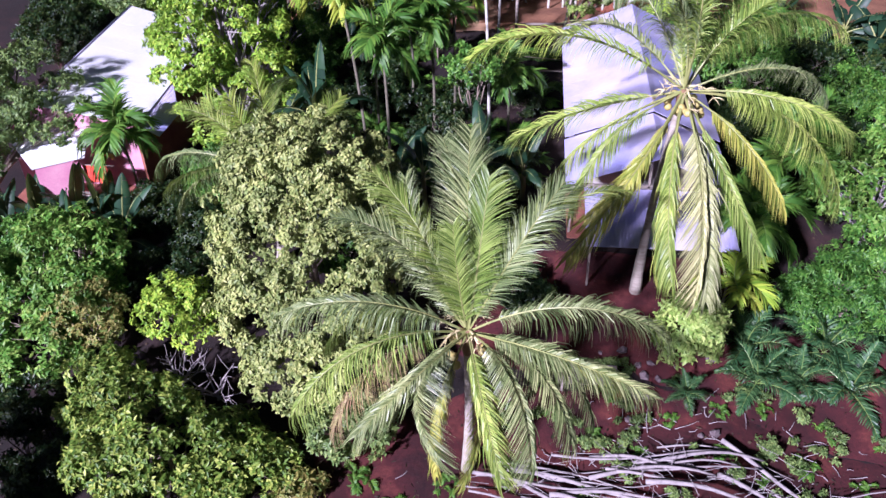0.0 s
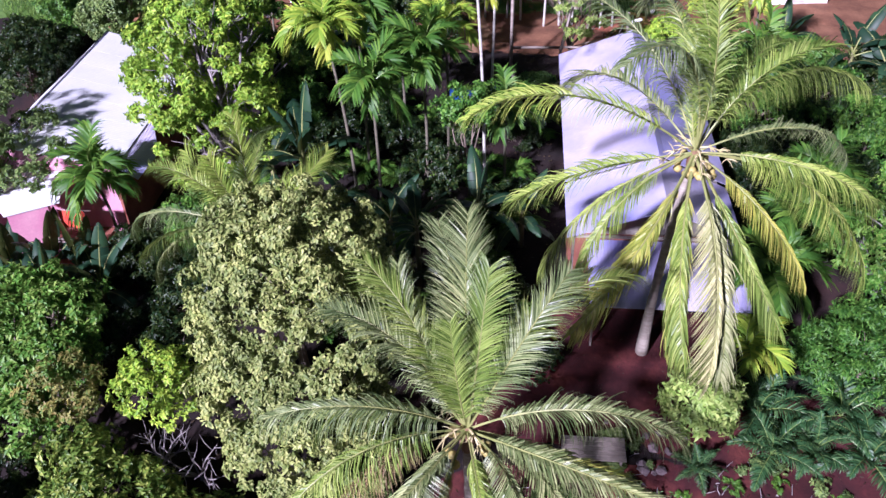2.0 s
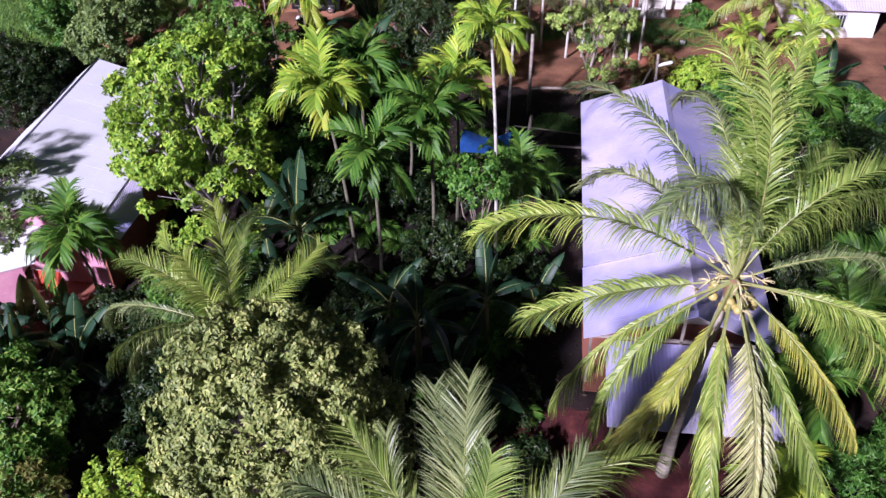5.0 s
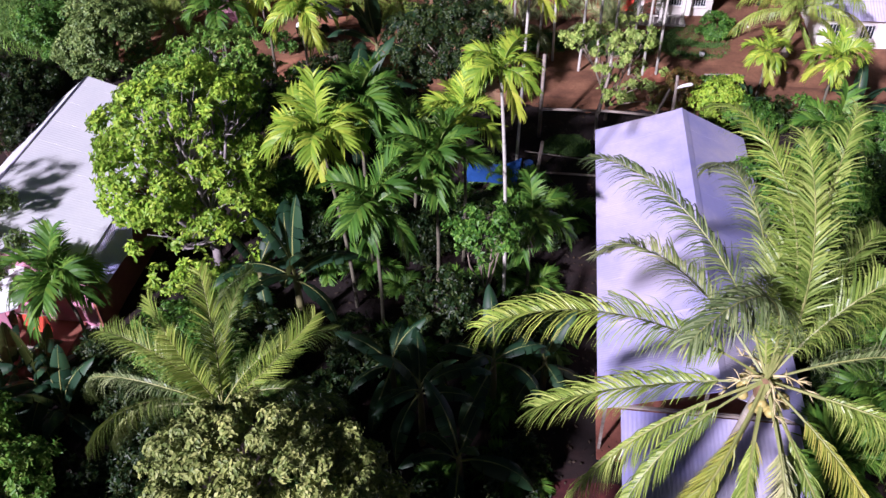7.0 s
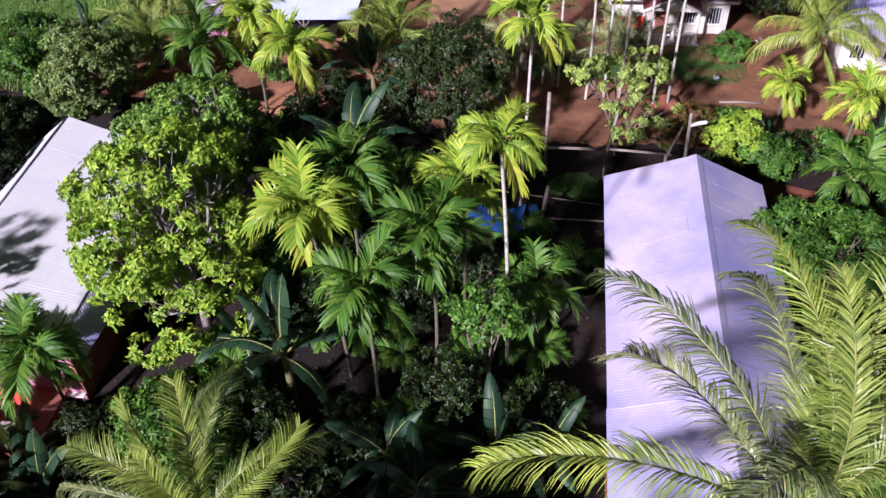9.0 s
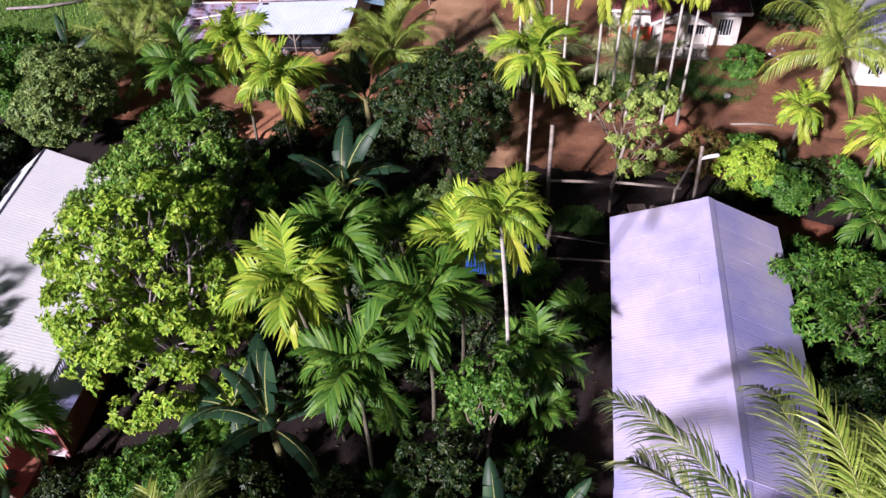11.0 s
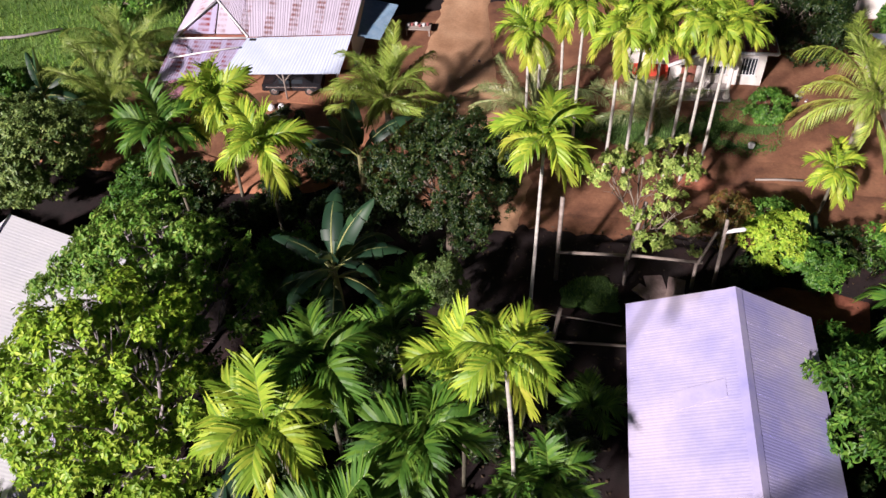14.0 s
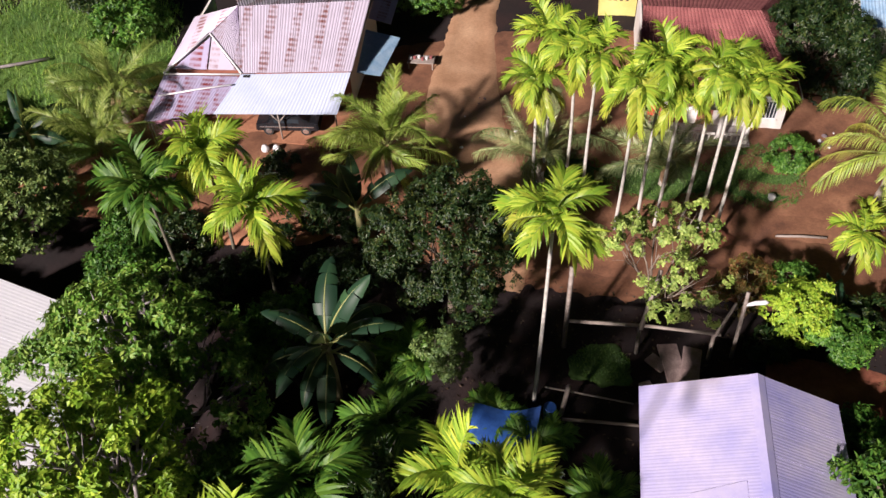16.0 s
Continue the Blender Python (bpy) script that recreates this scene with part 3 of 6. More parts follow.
def coconut_palm(x, y, crown, label, seed, scale=1.0, plan=(2, 3, 4, 4, 4, 4, 3, 2), nuts=12, spin=0.0, dx=0.0, dy=0.0, group="", tone="young", fronds=()):
    """Stem to (x, y, crown); plan: leaves at each of eight slopes, from upright to hanging; fronds: single leaves as (bearing, slope of the chord, its length, tone)."""
    rng = np.random.default_rng(seed)
    base = gz(x - dx, y - dy)
    p = thing("coconut_palm", x - dx, y - dy, base, label, "palm", group)
    h = crown - base
    line = trunk_line(dx, dy, h, seed, 0.25)
    tube("trunk", line, [0.30 - 0.13 * min(1, i / 6) + 0.012 * (i % 2) for i in range(16)], M["palm_bark"], p, 10)
    put("crown_base", mesh_np("crown_base", *tube_arrays([(dx, dy, h - 0.8), (dx, dy, h - 0.4), (dx, dy, h + 0.05), (dx, dy, h + 0.3)], [0.17, 0.27, 0.27, 0.10], 9), M["fibre"], smooth=True), p, label="brown fibrous leaf bases")
    if nuts > 5:
        for i in range(4):                                 # pale flower stalks with side sprays, and a dry sheath
            t = 1.4 * i + seed
            stalk = [(dx + r * math.cos(t), dy + r * math.sin(t), h + 0.35 + 0.25 * math.sin(2.2 * r) - 0.32 * r * r) for r in (0.15, 0.5, 0.85, 1.2)]
            bits = [tube_arrays(stalk, [0.05, 0.04, 0.03, 0.012], 5)]
            for j in range(14):
                e = Vector(stalk[1 + j % 3])
                d = Vector((math.cos(t) * 0.5 + rng.normal(0, 0.5), math.sin(t) * 0.5 + rng.normal(0, 0.5), rng.normal(-0.2, 0.3))).normalized() * 0.42
                bits.append(tube_arrays([e, e + d * 0.55 + Vector((0, 0, 0.04)), e + d], [0.022, 0.018, 0.008], 4))
            put("flower_stalk", mesh_np("flower_stalk", *join(bits), M["spray"], smooth=True), p, label="cream flower spray" if i == 0 else "")
    a = spin
    for k, n in enumerate(plan):
        for i in range(n):
            a += 137.5 + rng.normal(0, 7)
            lift = 0.35 - 0.09 * k
            s = scale * (0.84 + 0.3 * rng.random())
            m = Matrix.Translation((dx, dy, h + lift)) @ Euler((radians(rng.normal(0, 20)), radians(rng.normal(0, 6)), radians(a))).to_matrix().to_4x4() @ Matrix.Diagonal((s, s, s, 1)) @ Matrix.Translation((0.12, 0, 0))
            put("frond", coco_frond(k, i % 2, tone if k < 5 else "old" if i % 3 else "young"), p, m)
    for i, (bearing, slope, reach, hue, *own) in enumerate(fronds):
        if own:                                            # a leaf with its own rise at the stem
            droop = arch_droop(own[0], slope)
            ex, ez = arch_end(own[0], droop, 1.0)
            steep = own[0] > 60
            me = frond_mesh("frond", [M[COCO_TONE[hue]], M["rachis"]], reach / math.hypot(ex, ez), own[0], droop, 124, 1.35 if steep else 1.75, 0.046, 0.6 if steep else 0.75, seed * 50 + i,
                            start=0.18, flop=0.0, lift=0.2 if steep else 0.7, fwd=0.9, jitter=0.07, base_r=0.05, twist=0.45, bunch=0.12, sparse=0.05, full=True)
            put("frond", me, p, Matrix.Translation((dx, dy, h + 0.2)) @ Euler((0, 0, radians(bearing))).to_matrix().to_4x4())
            continue
        k = min(range(8), key=lambda q: abs(COCO_ARC[q][0] - 0.43 * COCO_ARC[q][1] - slope))
        me = coco_frond(k, i % 2, hue)
        turn, tilt, ln = COCO_TIP[k, i % 2]
        s = reach / ln
        m = Matrix.Translation((dx, dy, h + 0.2)) @ Euler((0, 0, radians(bearing - turn))).to_matrix().to_4x4() @ Euler((radians(rng.normal(0, 22)), radians(tilt - slope), 0)).to_matrix().to_4x4() @ Matrix.Diagonal((s, s, s, 1))
        put("frond", me, p, m)
    for i in range(nuts):
        t = rng.random() * 2 * math.pi
        r = 0.5 + 0.3 * rng.random()
        put("coconut", NUT, p, pose(dx + r * math.cos(t), dy + r * math.sin(t), h - 0.2 - 0.6 * rng.random(), rng.normal(0, 25), rng.normal(0, 25), 0))
    return p


ARECA = {}
for k, (rise, droop) in enumerate(((84, 40), (68, 92), (48, 108), (26, 108), (2, 88), (-32, 48))):
    for v in (0, 1):
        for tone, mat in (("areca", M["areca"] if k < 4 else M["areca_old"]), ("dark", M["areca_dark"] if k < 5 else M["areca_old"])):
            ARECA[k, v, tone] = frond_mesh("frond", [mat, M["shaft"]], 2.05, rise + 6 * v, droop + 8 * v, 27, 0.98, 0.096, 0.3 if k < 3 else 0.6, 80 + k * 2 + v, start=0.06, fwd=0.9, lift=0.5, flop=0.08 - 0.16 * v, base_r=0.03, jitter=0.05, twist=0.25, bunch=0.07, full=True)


def areca_palm(x, y, crown, label, seed, scale=1.0, plan=(1, 3, 4, 3, 2, 1), tone="areca", dx=0.0, dy=0.0, group="areca palms", r=0.085, bark="dim_bark"):
    rng = np.random.default_rng(seed)
    bx, by = x - dx, y - dy
    base = gz(bx, by)
    p = thing("areca_palm", bx, by, base, label, "palm", group)
    h = crown - base - 0.4
    line = trunk_line(dx, dy, max(h - 0.8 * scale, 0.3), seed, 0.16)
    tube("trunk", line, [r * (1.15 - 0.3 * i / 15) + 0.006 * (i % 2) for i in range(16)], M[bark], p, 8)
    put("crownshaft", mesh_np("crownshaft", *tube_arrays([(dx, dy, h - 0.85 * scale), (dx, dy, h - 0.6 * scale), (dx, dy, h - 0.2 * scale), (dx, dy, h + 0.1)], [0.085 * scale, 0.13 * scale, 0.11 * scale, 0.05 * scale], 8), M["shaft"], smooth=True), p)
    a = rng.random() * 360
    for k, n in enumerate(plan):
        for i in range(n):
            a += 137.5 + rng.normal(0, 10)
            s = scale * (0.9 + 0.25 * rng.random())
            m = Matrix.Translation((dx, dy, h - 0.04 * k)) @ Euler((radians(rng.normal(0, 8)), radians(rng.normal(0, 5)), radians(a))).to_matrix().to_4x4() @ Matrix.Diagonal((s, s, s, 1))
            put("frond", ARECA[k, i % 2, tone], p, m)
    return p


def banana_leaf(name, length, width, rise, droop, seed):
    """A broad blade with a raised midrib, arched, with a few tears along the veins."""
    rng = np.random.default_rng(seed)
    n = 16
    s = np.linspace(0, 1, n + 1)
    ang = np.radians(rise - droop * s ** 1.5)
    x = np.concatenate([[0], np.cumsum(np.cos(ang[1:]) * length / n)])
    z = np.concatenate([[0], np.cumsum(np.sin(ang[1:]) * length / n)])
    verts, faces, idx = [], [], []
    v, f = tube_arrays(np.stack([x, 0 * x, z - 0.015], -1), [0.045 * (1 - 0.85 * q) for q in s], 5, False)
    verts, faces, idx = list(v), list(f), [1] * len(f)
    w = width * np.sin(np.pi * np.clip((s - 0.14) / 0.86, 0, 1) ** 0.75) ** 0.6
    w[s < 0.15] = 0.02
    for side in (-1, 1):
        i = 0
        while i < n:
            run = int(rng.integers(2, 6))
            sag = 0.25 + 0.35 * rng.random()
            o = len(verts)
            last = min(n, i + run)
            for j in range(i, last + 1):
                N = np.array([-math.sin(ang[j]), 0, math.cos(ang[j])])
                for q in (0, 0.5, 1):
                    up = 0.22 * q * w[j] - sag * q * q * w[j]
                    gap = 0.02 * (1 if j == i else -1 if j == last else 0) * q
                    verts.append((x[j] + N[0] * up + gap, side * q * w[j] / 2 * 1.0, z[j] + N[2] * up))
            for j in range(last - i):
                for q in (0, 1):
                    a = o + j * 3 + q
                    faces.append((a, a + 1, a + 4, a + 3))
                    idx.append(0)
            i = last
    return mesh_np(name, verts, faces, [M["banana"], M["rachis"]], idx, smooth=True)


BANANA = [banana_leaf("leaf", 2.7, 0.66, r, d, 120 + i) for i, (r, d) in enumerate(((86, 15), (76, 50), (62, 75), (48, 90), (34, 100), (12, 85), (-25, 50)))]


def banana_plant(x, y, height, label, seed, scale=1.0, count=8, group="banana plants", spread=0):
    rng = np.random.default_rng(seed)
    p = thing("banana_plant", x, y, None, label, "banana plant", group)
    h = height - gz(x, y)
    tube("stem", [(0, 0, -0.1), (0.03, 0, h * 0.5), (0, 0.03, h * 0.9), (0, 0, h)], [0.15 * scale, 0.13 * scale, 0.10 * scale, 0.06 * scale], M["stem"], p, 9)
    a = rng.random() * 360
    for i in range(count):
        a += 137.5 + rng.normal(0, 12)
        k = min(6, max(0, int(round(i * 6.2 / count + spread))))
        s = scale * (0.85 + 0.3 * rng.random())
        put("leaf", BANANA[k], p, Matrix.Translation((0, 0, h - 0.06 * i)) @ Euler((radians(rng.normal(0, 10)), 0, radians(a))).to_matrix().to_4x4() @ Matrix.Diagonal((s, s, s, 1)))
    return p


def leaf_cloud(lobes, clumps, per, leaf, width, seed, fill=0.2, droop=0.25, ball=0.55, low=-0.45):
    """Leaves in tufts over the lobes (x, y, z, rx, ry, rz): each tuft is a small dome of leaf rosettes, with gaps between tufts."""
    rng = np.random.default_rng(seed)
    L = np.array(lobes, float)
    tufts = max(6, clumps // 9)
    wt = L[:, 3] * L[:, 4] + L[:, 3] * L[:, 5]
    d = rng.normal(0, 1, (tufts * 12, 3))
    d /= np.linalg.norm(d, axis=1)[:, None]
    d = d[d[:, 2] > low][: tufts * 4]
    pick = rng.choice(len(L), len(d), p=wt / wt.sum())
    rad = np.where(rng.random(len(d)) < fill, 0.4 + 0.4 * rng.random(len(d)), 0.82 + 0.24 * rng.random(len(d)))
    tc = L[pick, :3] + d * L[pick, 3:] * rad[:, None]
    deep = (((tc[:, None, :] - L[None, :, :3]) / L[None, :, 3:]) ** 2).sum(2)      # tufts on the outside of the whole crown first
    deep[np.arange(len(d)), pick] = 9.0
    deep = deep.min(1) < 0.62
    keep = np.concatenate([np.flatnonzero(~deep), np.flatnonzero(deep)])[:tufts]
    d, pick, tc = d[keep], pick[keep], tc[keep]
    tr = ball * (0.55 + 0.9 * rng.random(len(d)))
    out0 = d / L[pick, 3:]
    out0 /= np.linalg.norm(out0, axis=1)[:, None]
    k = np.repeat(np.arange(len(d)), 9)
    e = rng.normal(0, 1, (len(k), 3)) + 0.9 * out0[k] + np.array([0, 0, 0.55])
    e /= np.linalg.norm(e, axis=1)[:, None]
    c = tc[k] + e * (tr[k] * (0.7 + 0.4 * rng.random(len(k))))[:, None] * np.array([1.1, 1.1, 0.8])
    n = len(c) * per
    c, out = np.repeat(c, per, 0), np.repeat(e, per, 0)
    ax = rng.normal(0, 1, (n, 3))
    ax += out * (0.35 - 0.75 * (ax * out).sum(1)[:, None])
    ax -= np.array([0, 0, droop * 1.4])
    ax /= np.linalg.norm(ax, axis=1)[:, None]
    base = c + rng.normal(0, leaf * 0.28, (n, 3))
    nrm = out * 1.0 + np.array([0, 0, 0.35]) + rng.normal(0, 0.35, (n, 3))
    side = np.cross(ax, nrm)
    side /= np.linalg.norm(side, axis=1)[:, None] + 1e-9
    up = np.cross(side, ax)
    ln = leaf * (0.65 + 0.7 * rng.random(n))[:, None]
    w = width * (0.75 + 0.5 * rng.random(n))[:, None]
    tip = base + ax * ln - up * ln * 0.12
    mid = base + ax * ln * 0.45
    v = np.stack([base, mid + side * w * 0.5 + up * w * 0.18, tip, mid - side * w * 0.5 + up * w * 0.18], 1).reshape(-1, 3)
    o = np.arange(n)[:, None] * 4
    f = np.concatenate([o + np.array([[0, 1, 2]]), o + np.array([[0, 2, 3]])], 1).reshape(-1, 3)
    return v, f


def quick_mesh(name, v, f, mat):
    me = bpy.data.meshes.new(name)
    v, f = np.asarray(v, np.float32), np.asarray(f, np.int32)
    me.vertices.add(len(v))
    me.vertices.foreach_set("co", v.ravel())
    me.loops.add(f.size)
    me.loops.foreach_set("vertex_index", f.ravel())
    me.polygons.add(len(f))
    me.polygons.foreach_set("loop_start", np.arange(0, f.size, 3, dtype=np.int32))
    me.materials.append(mat)
    me.update(calc_edges=True)
    me.validate()
    return me


def limbs(lobes, height, seed, r=0.2, extra=5):
    """Trunk and limbs that reach into each lobe."""
    rng = np.random.default_rng(seed)
    pieces = []
    fork = min(height, max(0.4, 0.5 * height))
    for i, (x, y, z, rx, ry, rz) in enumerate(lobes):
        e = Vector((x, y, z))
        a = Vector((rng.normal(0, 0.08), rng.normal(0, 0.08), fork * (0.8 + 0.3 * rng.random())))
        m = a.lerp(e, 0.5) + Vector((rng.normal(0, 0.2), rng.normal(0, 0.2), 0.2))
        pieces.append(tube_arrays([a, m, e], [r * 0.6, r * 0.42, r * 0.22], 6))
        for j in range(extra):
            d = Vector(rng.normal(0, 1, 3)).normalized()
            d.z = abs(d.z) * 0.8
            t = e + Vector((d.x * rx, d.y * ry, d.z * rz)) * 0.85
            s = m.lerp(e, rng.random())
            pieces.append(tube_arrays([s, s.lerp(t, 0.5) + Vector(rng.normal(0, 0.15, 3)), t], [r * 0.22, r * 0.14, r * 0.04], 5))
    pieces.append(tube_arrays([(0, 0, -0.3), (0.02, 0, fork * 0.5), (0, 0, fork * 1.1)], [r * 1.25, r, r * 0.75], 9))
    return join(pieces)


def tree(name, x, y, lobes, mat, label, seed, clumps, per=8, leaf=0.32, width=0.13, r=0.2, category="tree", group="", bark="bark", **kw):
    """lobes: crown masses in world metres."""
    z0 = gz(x, y)
    p = thing(name, x, y, z0, label, category, group)
    loc = [(a - x, b - y, c - z0, d, e, f) for a, b, c, d, e, f in lobes]
    height = max(0.5, min(q[2] for q in loc))
    v, f = limbs(loc, height, seed, r)
    put("trunk", mesh_np("trunk", v, f, M[bark], smooth=True), p)
    v, f = leaf_cloud(loc, clumps, per, leaf, width, seed, **kw)
    put("crown", quick_mesh("crown", v, f, mat), p)
    return p


def lobed(x, y, z, r, rz, n, seed, spread=0.5, size=0.62):
    """A crown of n overlapping masses about a middle."""
    rng = np.random.default_rng(seed)
    out = [(x, y, z, r * 0.74, r * 0.74, rz * 0.78)]
    for i in range(n):
        a = 2 * math.pi * (i + 0.5 * rng.random()) / n
        h = rng.uniform(-0.5, 0.55)
        q = size * (0.8 + 0.35 * rng.random())
        out.append((x + r * spread * math.cos(a), y + r * spread * math.sin(a), z + rz * h, r * q * 0.85, r * q * 0.85, rz * q * 0.75))
    return out


def boughs(x, y, z, r, rz, n, seed, flat=0.42):
    """A crown of many flattish leaf masses in tiers, with dark gaps between them."""
    rng = np.random.default_rng(seed)
    out = []
    for i in range(n):
        u = 1 - 1.5 * (i + 0.5) / n
        a = 2.4 * i + rng.normal(0, 0.3)
        w = math.sqrt(max(0.05, 1 - u * u)) * (0.7 + 0.4 * rng.random())
        q = r * (0.26 + 0.14 * rng.random())
        out.append((x + (r - q) * w * math.cos(a), y + (r - q) * w * math.sin(a), z + rz * 0.85 * u, q * 1.15, q * 1.15, q * flat * 1.6))
    return out


# two tall coconut palms that the flight passes over
coconut_palm(1.35, 11.4, 5.9, "tall coconut palm with arching green fronds and nuts", 1, 1.0, plan=(), spin=20, fronds=(
    (-173, 12, 6.5, "grey"), (159, 34, 6.2, "grey"), (137, 46, 6.4, "green"), (112, 55, 6.8, "grey"), (92, 58, 7.0, "grey"), (103, 68, 5.6, "green"), (78, 62, 5.8, "grey"), (67, 50, 6.2, "grey"), (24, 33, 7.2, "green"),
    (-26, -13, 5.2, "grey"), (-3, 9, 6.8, "grey"), (-17, -5, 6.8, "grey"), (-148, -8, 6.6, "green"), (-142, -20, 5.8, "dry"), (-122, -9, 5.6, "grey"), (-99, -11, 5.6, "grey"), (-79, -13, 5.6, "green"), (-60, -9, 5.6, "grey"), (-45, -12, 5.4, "grey"),
    (-105, -44, 5.0, "old"), (-68, -42, 5.2, "old"), (172, -18, 5.6, "green"), (80, 80, 4.2, "green"), (-8, -22, 5.8, "old")))
coconut_palm(9.4, 21.8, 10.3, "tall coconut palm with yellow hanging fronds beside the zinc house", 2, 1.0, plan=(), nuts=20, spin=75, dx=0.8, fronds=(
    (179, 7, 8.8, "young", 37), (140, 31, 8.7, "grey", 64), (128, -4, 7.5, "grey", 30), (104, 24, 7.4, "grey", 73), (112, 48, 8.5, "young", 98), (96, 70, 7.7, "green", 108), (177, -22, 7.4, "green", -12),
    (-134, 46, 7.2, "grey", 88), (50, 23, 6.4, "green", 52), (70, 60, 8.4, "green", 92), (24, 30, 6.6, "green", 60), (84, 50, 6.6, "green", 84),
    (-168, -34, 7.4, "green"), (-143, -34, 6.8, "green"), (-118, -45, 8.4, "old"), (-100, -47, 8.0, "green"), (-86, -44, 8.6, "pale"), (-74, -41, 8.6, "pale"), (-130, -50, 7.4, "old"), (-62, -48, 7.4, "green"), (-93, -56, 6.8, "old"),
    (-47, -30, 6.2, "old"), (-39, -18, 7.4, "green"), (-22, -10, 6.6, "green"), (14, -6, 6.4, "grey"), (8, 22, 6.8, "green"), (20, 80, 4.6, "green")))
coconut_palm(-9.0, 22.9, 5.0, "young coconut palm with upright fronds behind the mango tree", 3, 1.0, plan=(), nuts=0, fronds=(
    (79, 64, 5.0, "young"), (100, 70, 5.2, "young"), (125, 62, 5.2, "young"), (162, 36, 5.2, "green"), (169, -8, 6.2, "grey"), (-172, -25, 5.2, "grey"), (60, 40, 5.0, "grey"), (30, 25, 5.0, "deep"), (110, 80, 4.2, "young"), (-140, 0, 4.8, "deep"), (0, 10, 4.8, "deep"), (85, 28, 5.6, "deep")))
coconut_palm(-8.5, 60.3, 3.0, "young coconut palm beside the earth track", 4, 0.62, plan=(3, 5, 6, 5, 4, 3, 1, 0), nuts=0, spin=40)
coconut_palm(19.0, 61.8, 3.6, "coconut palm with pale drooping fronds in the yard", 5, 0.72, plan=(2, 4, 5, 5, 4, 4, 2, 1), nuts=4, spin=200)
coconut_palm(-26.0, 60.2, 1.3, "yellowish young coconut palm on the clay bank", 6, 0.64, plan=(2, 4, 5, 5, 4, 2, 0, 0), nuts=0, spin=100, tone="green")
coconut_palm(-26.6, 64.6, 1.8, "coconut palm beside the corrugated house", 7, 0.64, plan=(2, 4, 5, 5, 4, 2, 0, 0), nuts=0, spin=310, tone="green")
coconut_palm(0.2, 61.6, 1.6, "short coconut palm under the areca row", 8, 0.66, plan=(1, 3, 4, 4, 3, 1, 0, 0), nuts=0, spin=60, tone="grey")
coconut_palm(7.2, 62.0, 1.0, "short coconut palm in front of the white house", 9, 0.62, plan=(3, 4, 3, 2, 0, 0, 0, 0), nuts=0, spin=0, tone="grey")

# areca palms: the row along the lane
ROW = ((-0.3, 60.0, 9.0), (0.2, 61.5, 10.6), (1.45, 60.0, 11.0), (2.55, 59.6, 11.0), (4.4, 58.0, 10.4), (5.6, 58.4, 11.3), (6.6, 58.6, 9.8), (7.9, 58.2, 11.6), (8.8, 58.0, 10.8), (9.7, 57.8, 11.0))
for i, (x, y, z) in enumerate(ROW):
    areca_palm(x, y, z, "slender areca palm with a white trunk in a row", 200 + i, 0.86, group="areca row by the lane", bark="areca_bark", plan=(1, 3, 3, 3, 3, 3))
areca_palm(0.96, 47.8, 11.8, "tall areca palm with a slim white leaning trunk", 221, 1.05, dx=0.2, dy=1.1, bark="areca_bark")
areca_palm(0.3, 35.4, 13.4, "tall areca palm with bright yellow green fronds", 222, 0.84, plan=(1, 3, 4, 3, 2, 2), dx=-0.5, bark="areca_bark")
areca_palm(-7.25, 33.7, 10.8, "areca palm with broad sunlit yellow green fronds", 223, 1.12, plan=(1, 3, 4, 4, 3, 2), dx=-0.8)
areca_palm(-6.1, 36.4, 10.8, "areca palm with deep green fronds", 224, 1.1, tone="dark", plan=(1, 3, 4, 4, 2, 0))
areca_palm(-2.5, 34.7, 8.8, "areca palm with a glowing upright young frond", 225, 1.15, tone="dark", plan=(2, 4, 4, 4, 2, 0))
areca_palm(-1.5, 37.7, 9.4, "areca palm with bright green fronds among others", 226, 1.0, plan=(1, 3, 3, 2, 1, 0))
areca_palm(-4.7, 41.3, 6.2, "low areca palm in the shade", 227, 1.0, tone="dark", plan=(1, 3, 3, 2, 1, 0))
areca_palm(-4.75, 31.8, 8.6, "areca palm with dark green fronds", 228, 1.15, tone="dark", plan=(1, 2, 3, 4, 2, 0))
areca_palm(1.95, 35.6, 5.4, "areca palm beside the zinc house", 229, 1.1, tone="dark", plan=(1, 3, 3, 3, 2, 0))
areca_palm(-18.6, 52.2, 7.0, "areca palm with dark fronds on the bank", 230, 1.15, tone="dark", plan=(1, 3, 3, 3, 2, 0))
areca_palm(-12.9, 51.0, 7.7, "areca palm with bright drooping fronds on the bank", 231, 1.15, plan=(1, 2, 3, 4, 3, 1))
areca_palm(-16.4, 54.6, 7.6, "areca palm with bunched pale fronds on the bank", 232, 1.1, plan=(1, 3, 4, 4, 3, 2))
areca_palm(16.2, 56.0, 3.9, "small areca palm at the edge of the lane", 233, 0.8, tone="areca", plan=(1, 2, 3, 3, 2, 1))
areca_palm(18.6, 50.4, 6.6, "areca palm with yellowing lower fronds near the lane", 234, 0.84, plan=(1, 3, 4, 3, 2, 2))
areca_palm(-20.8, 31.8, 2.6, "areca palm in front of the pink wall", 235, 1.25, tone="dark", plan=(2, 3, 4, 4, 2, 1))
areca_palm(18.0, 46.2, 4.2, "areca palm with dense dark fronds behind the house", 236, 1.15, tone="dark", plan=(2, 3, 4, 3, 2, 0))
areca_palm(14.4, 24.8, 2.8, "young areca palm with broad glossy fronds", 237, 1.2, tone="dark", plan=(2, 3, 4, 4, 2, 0))
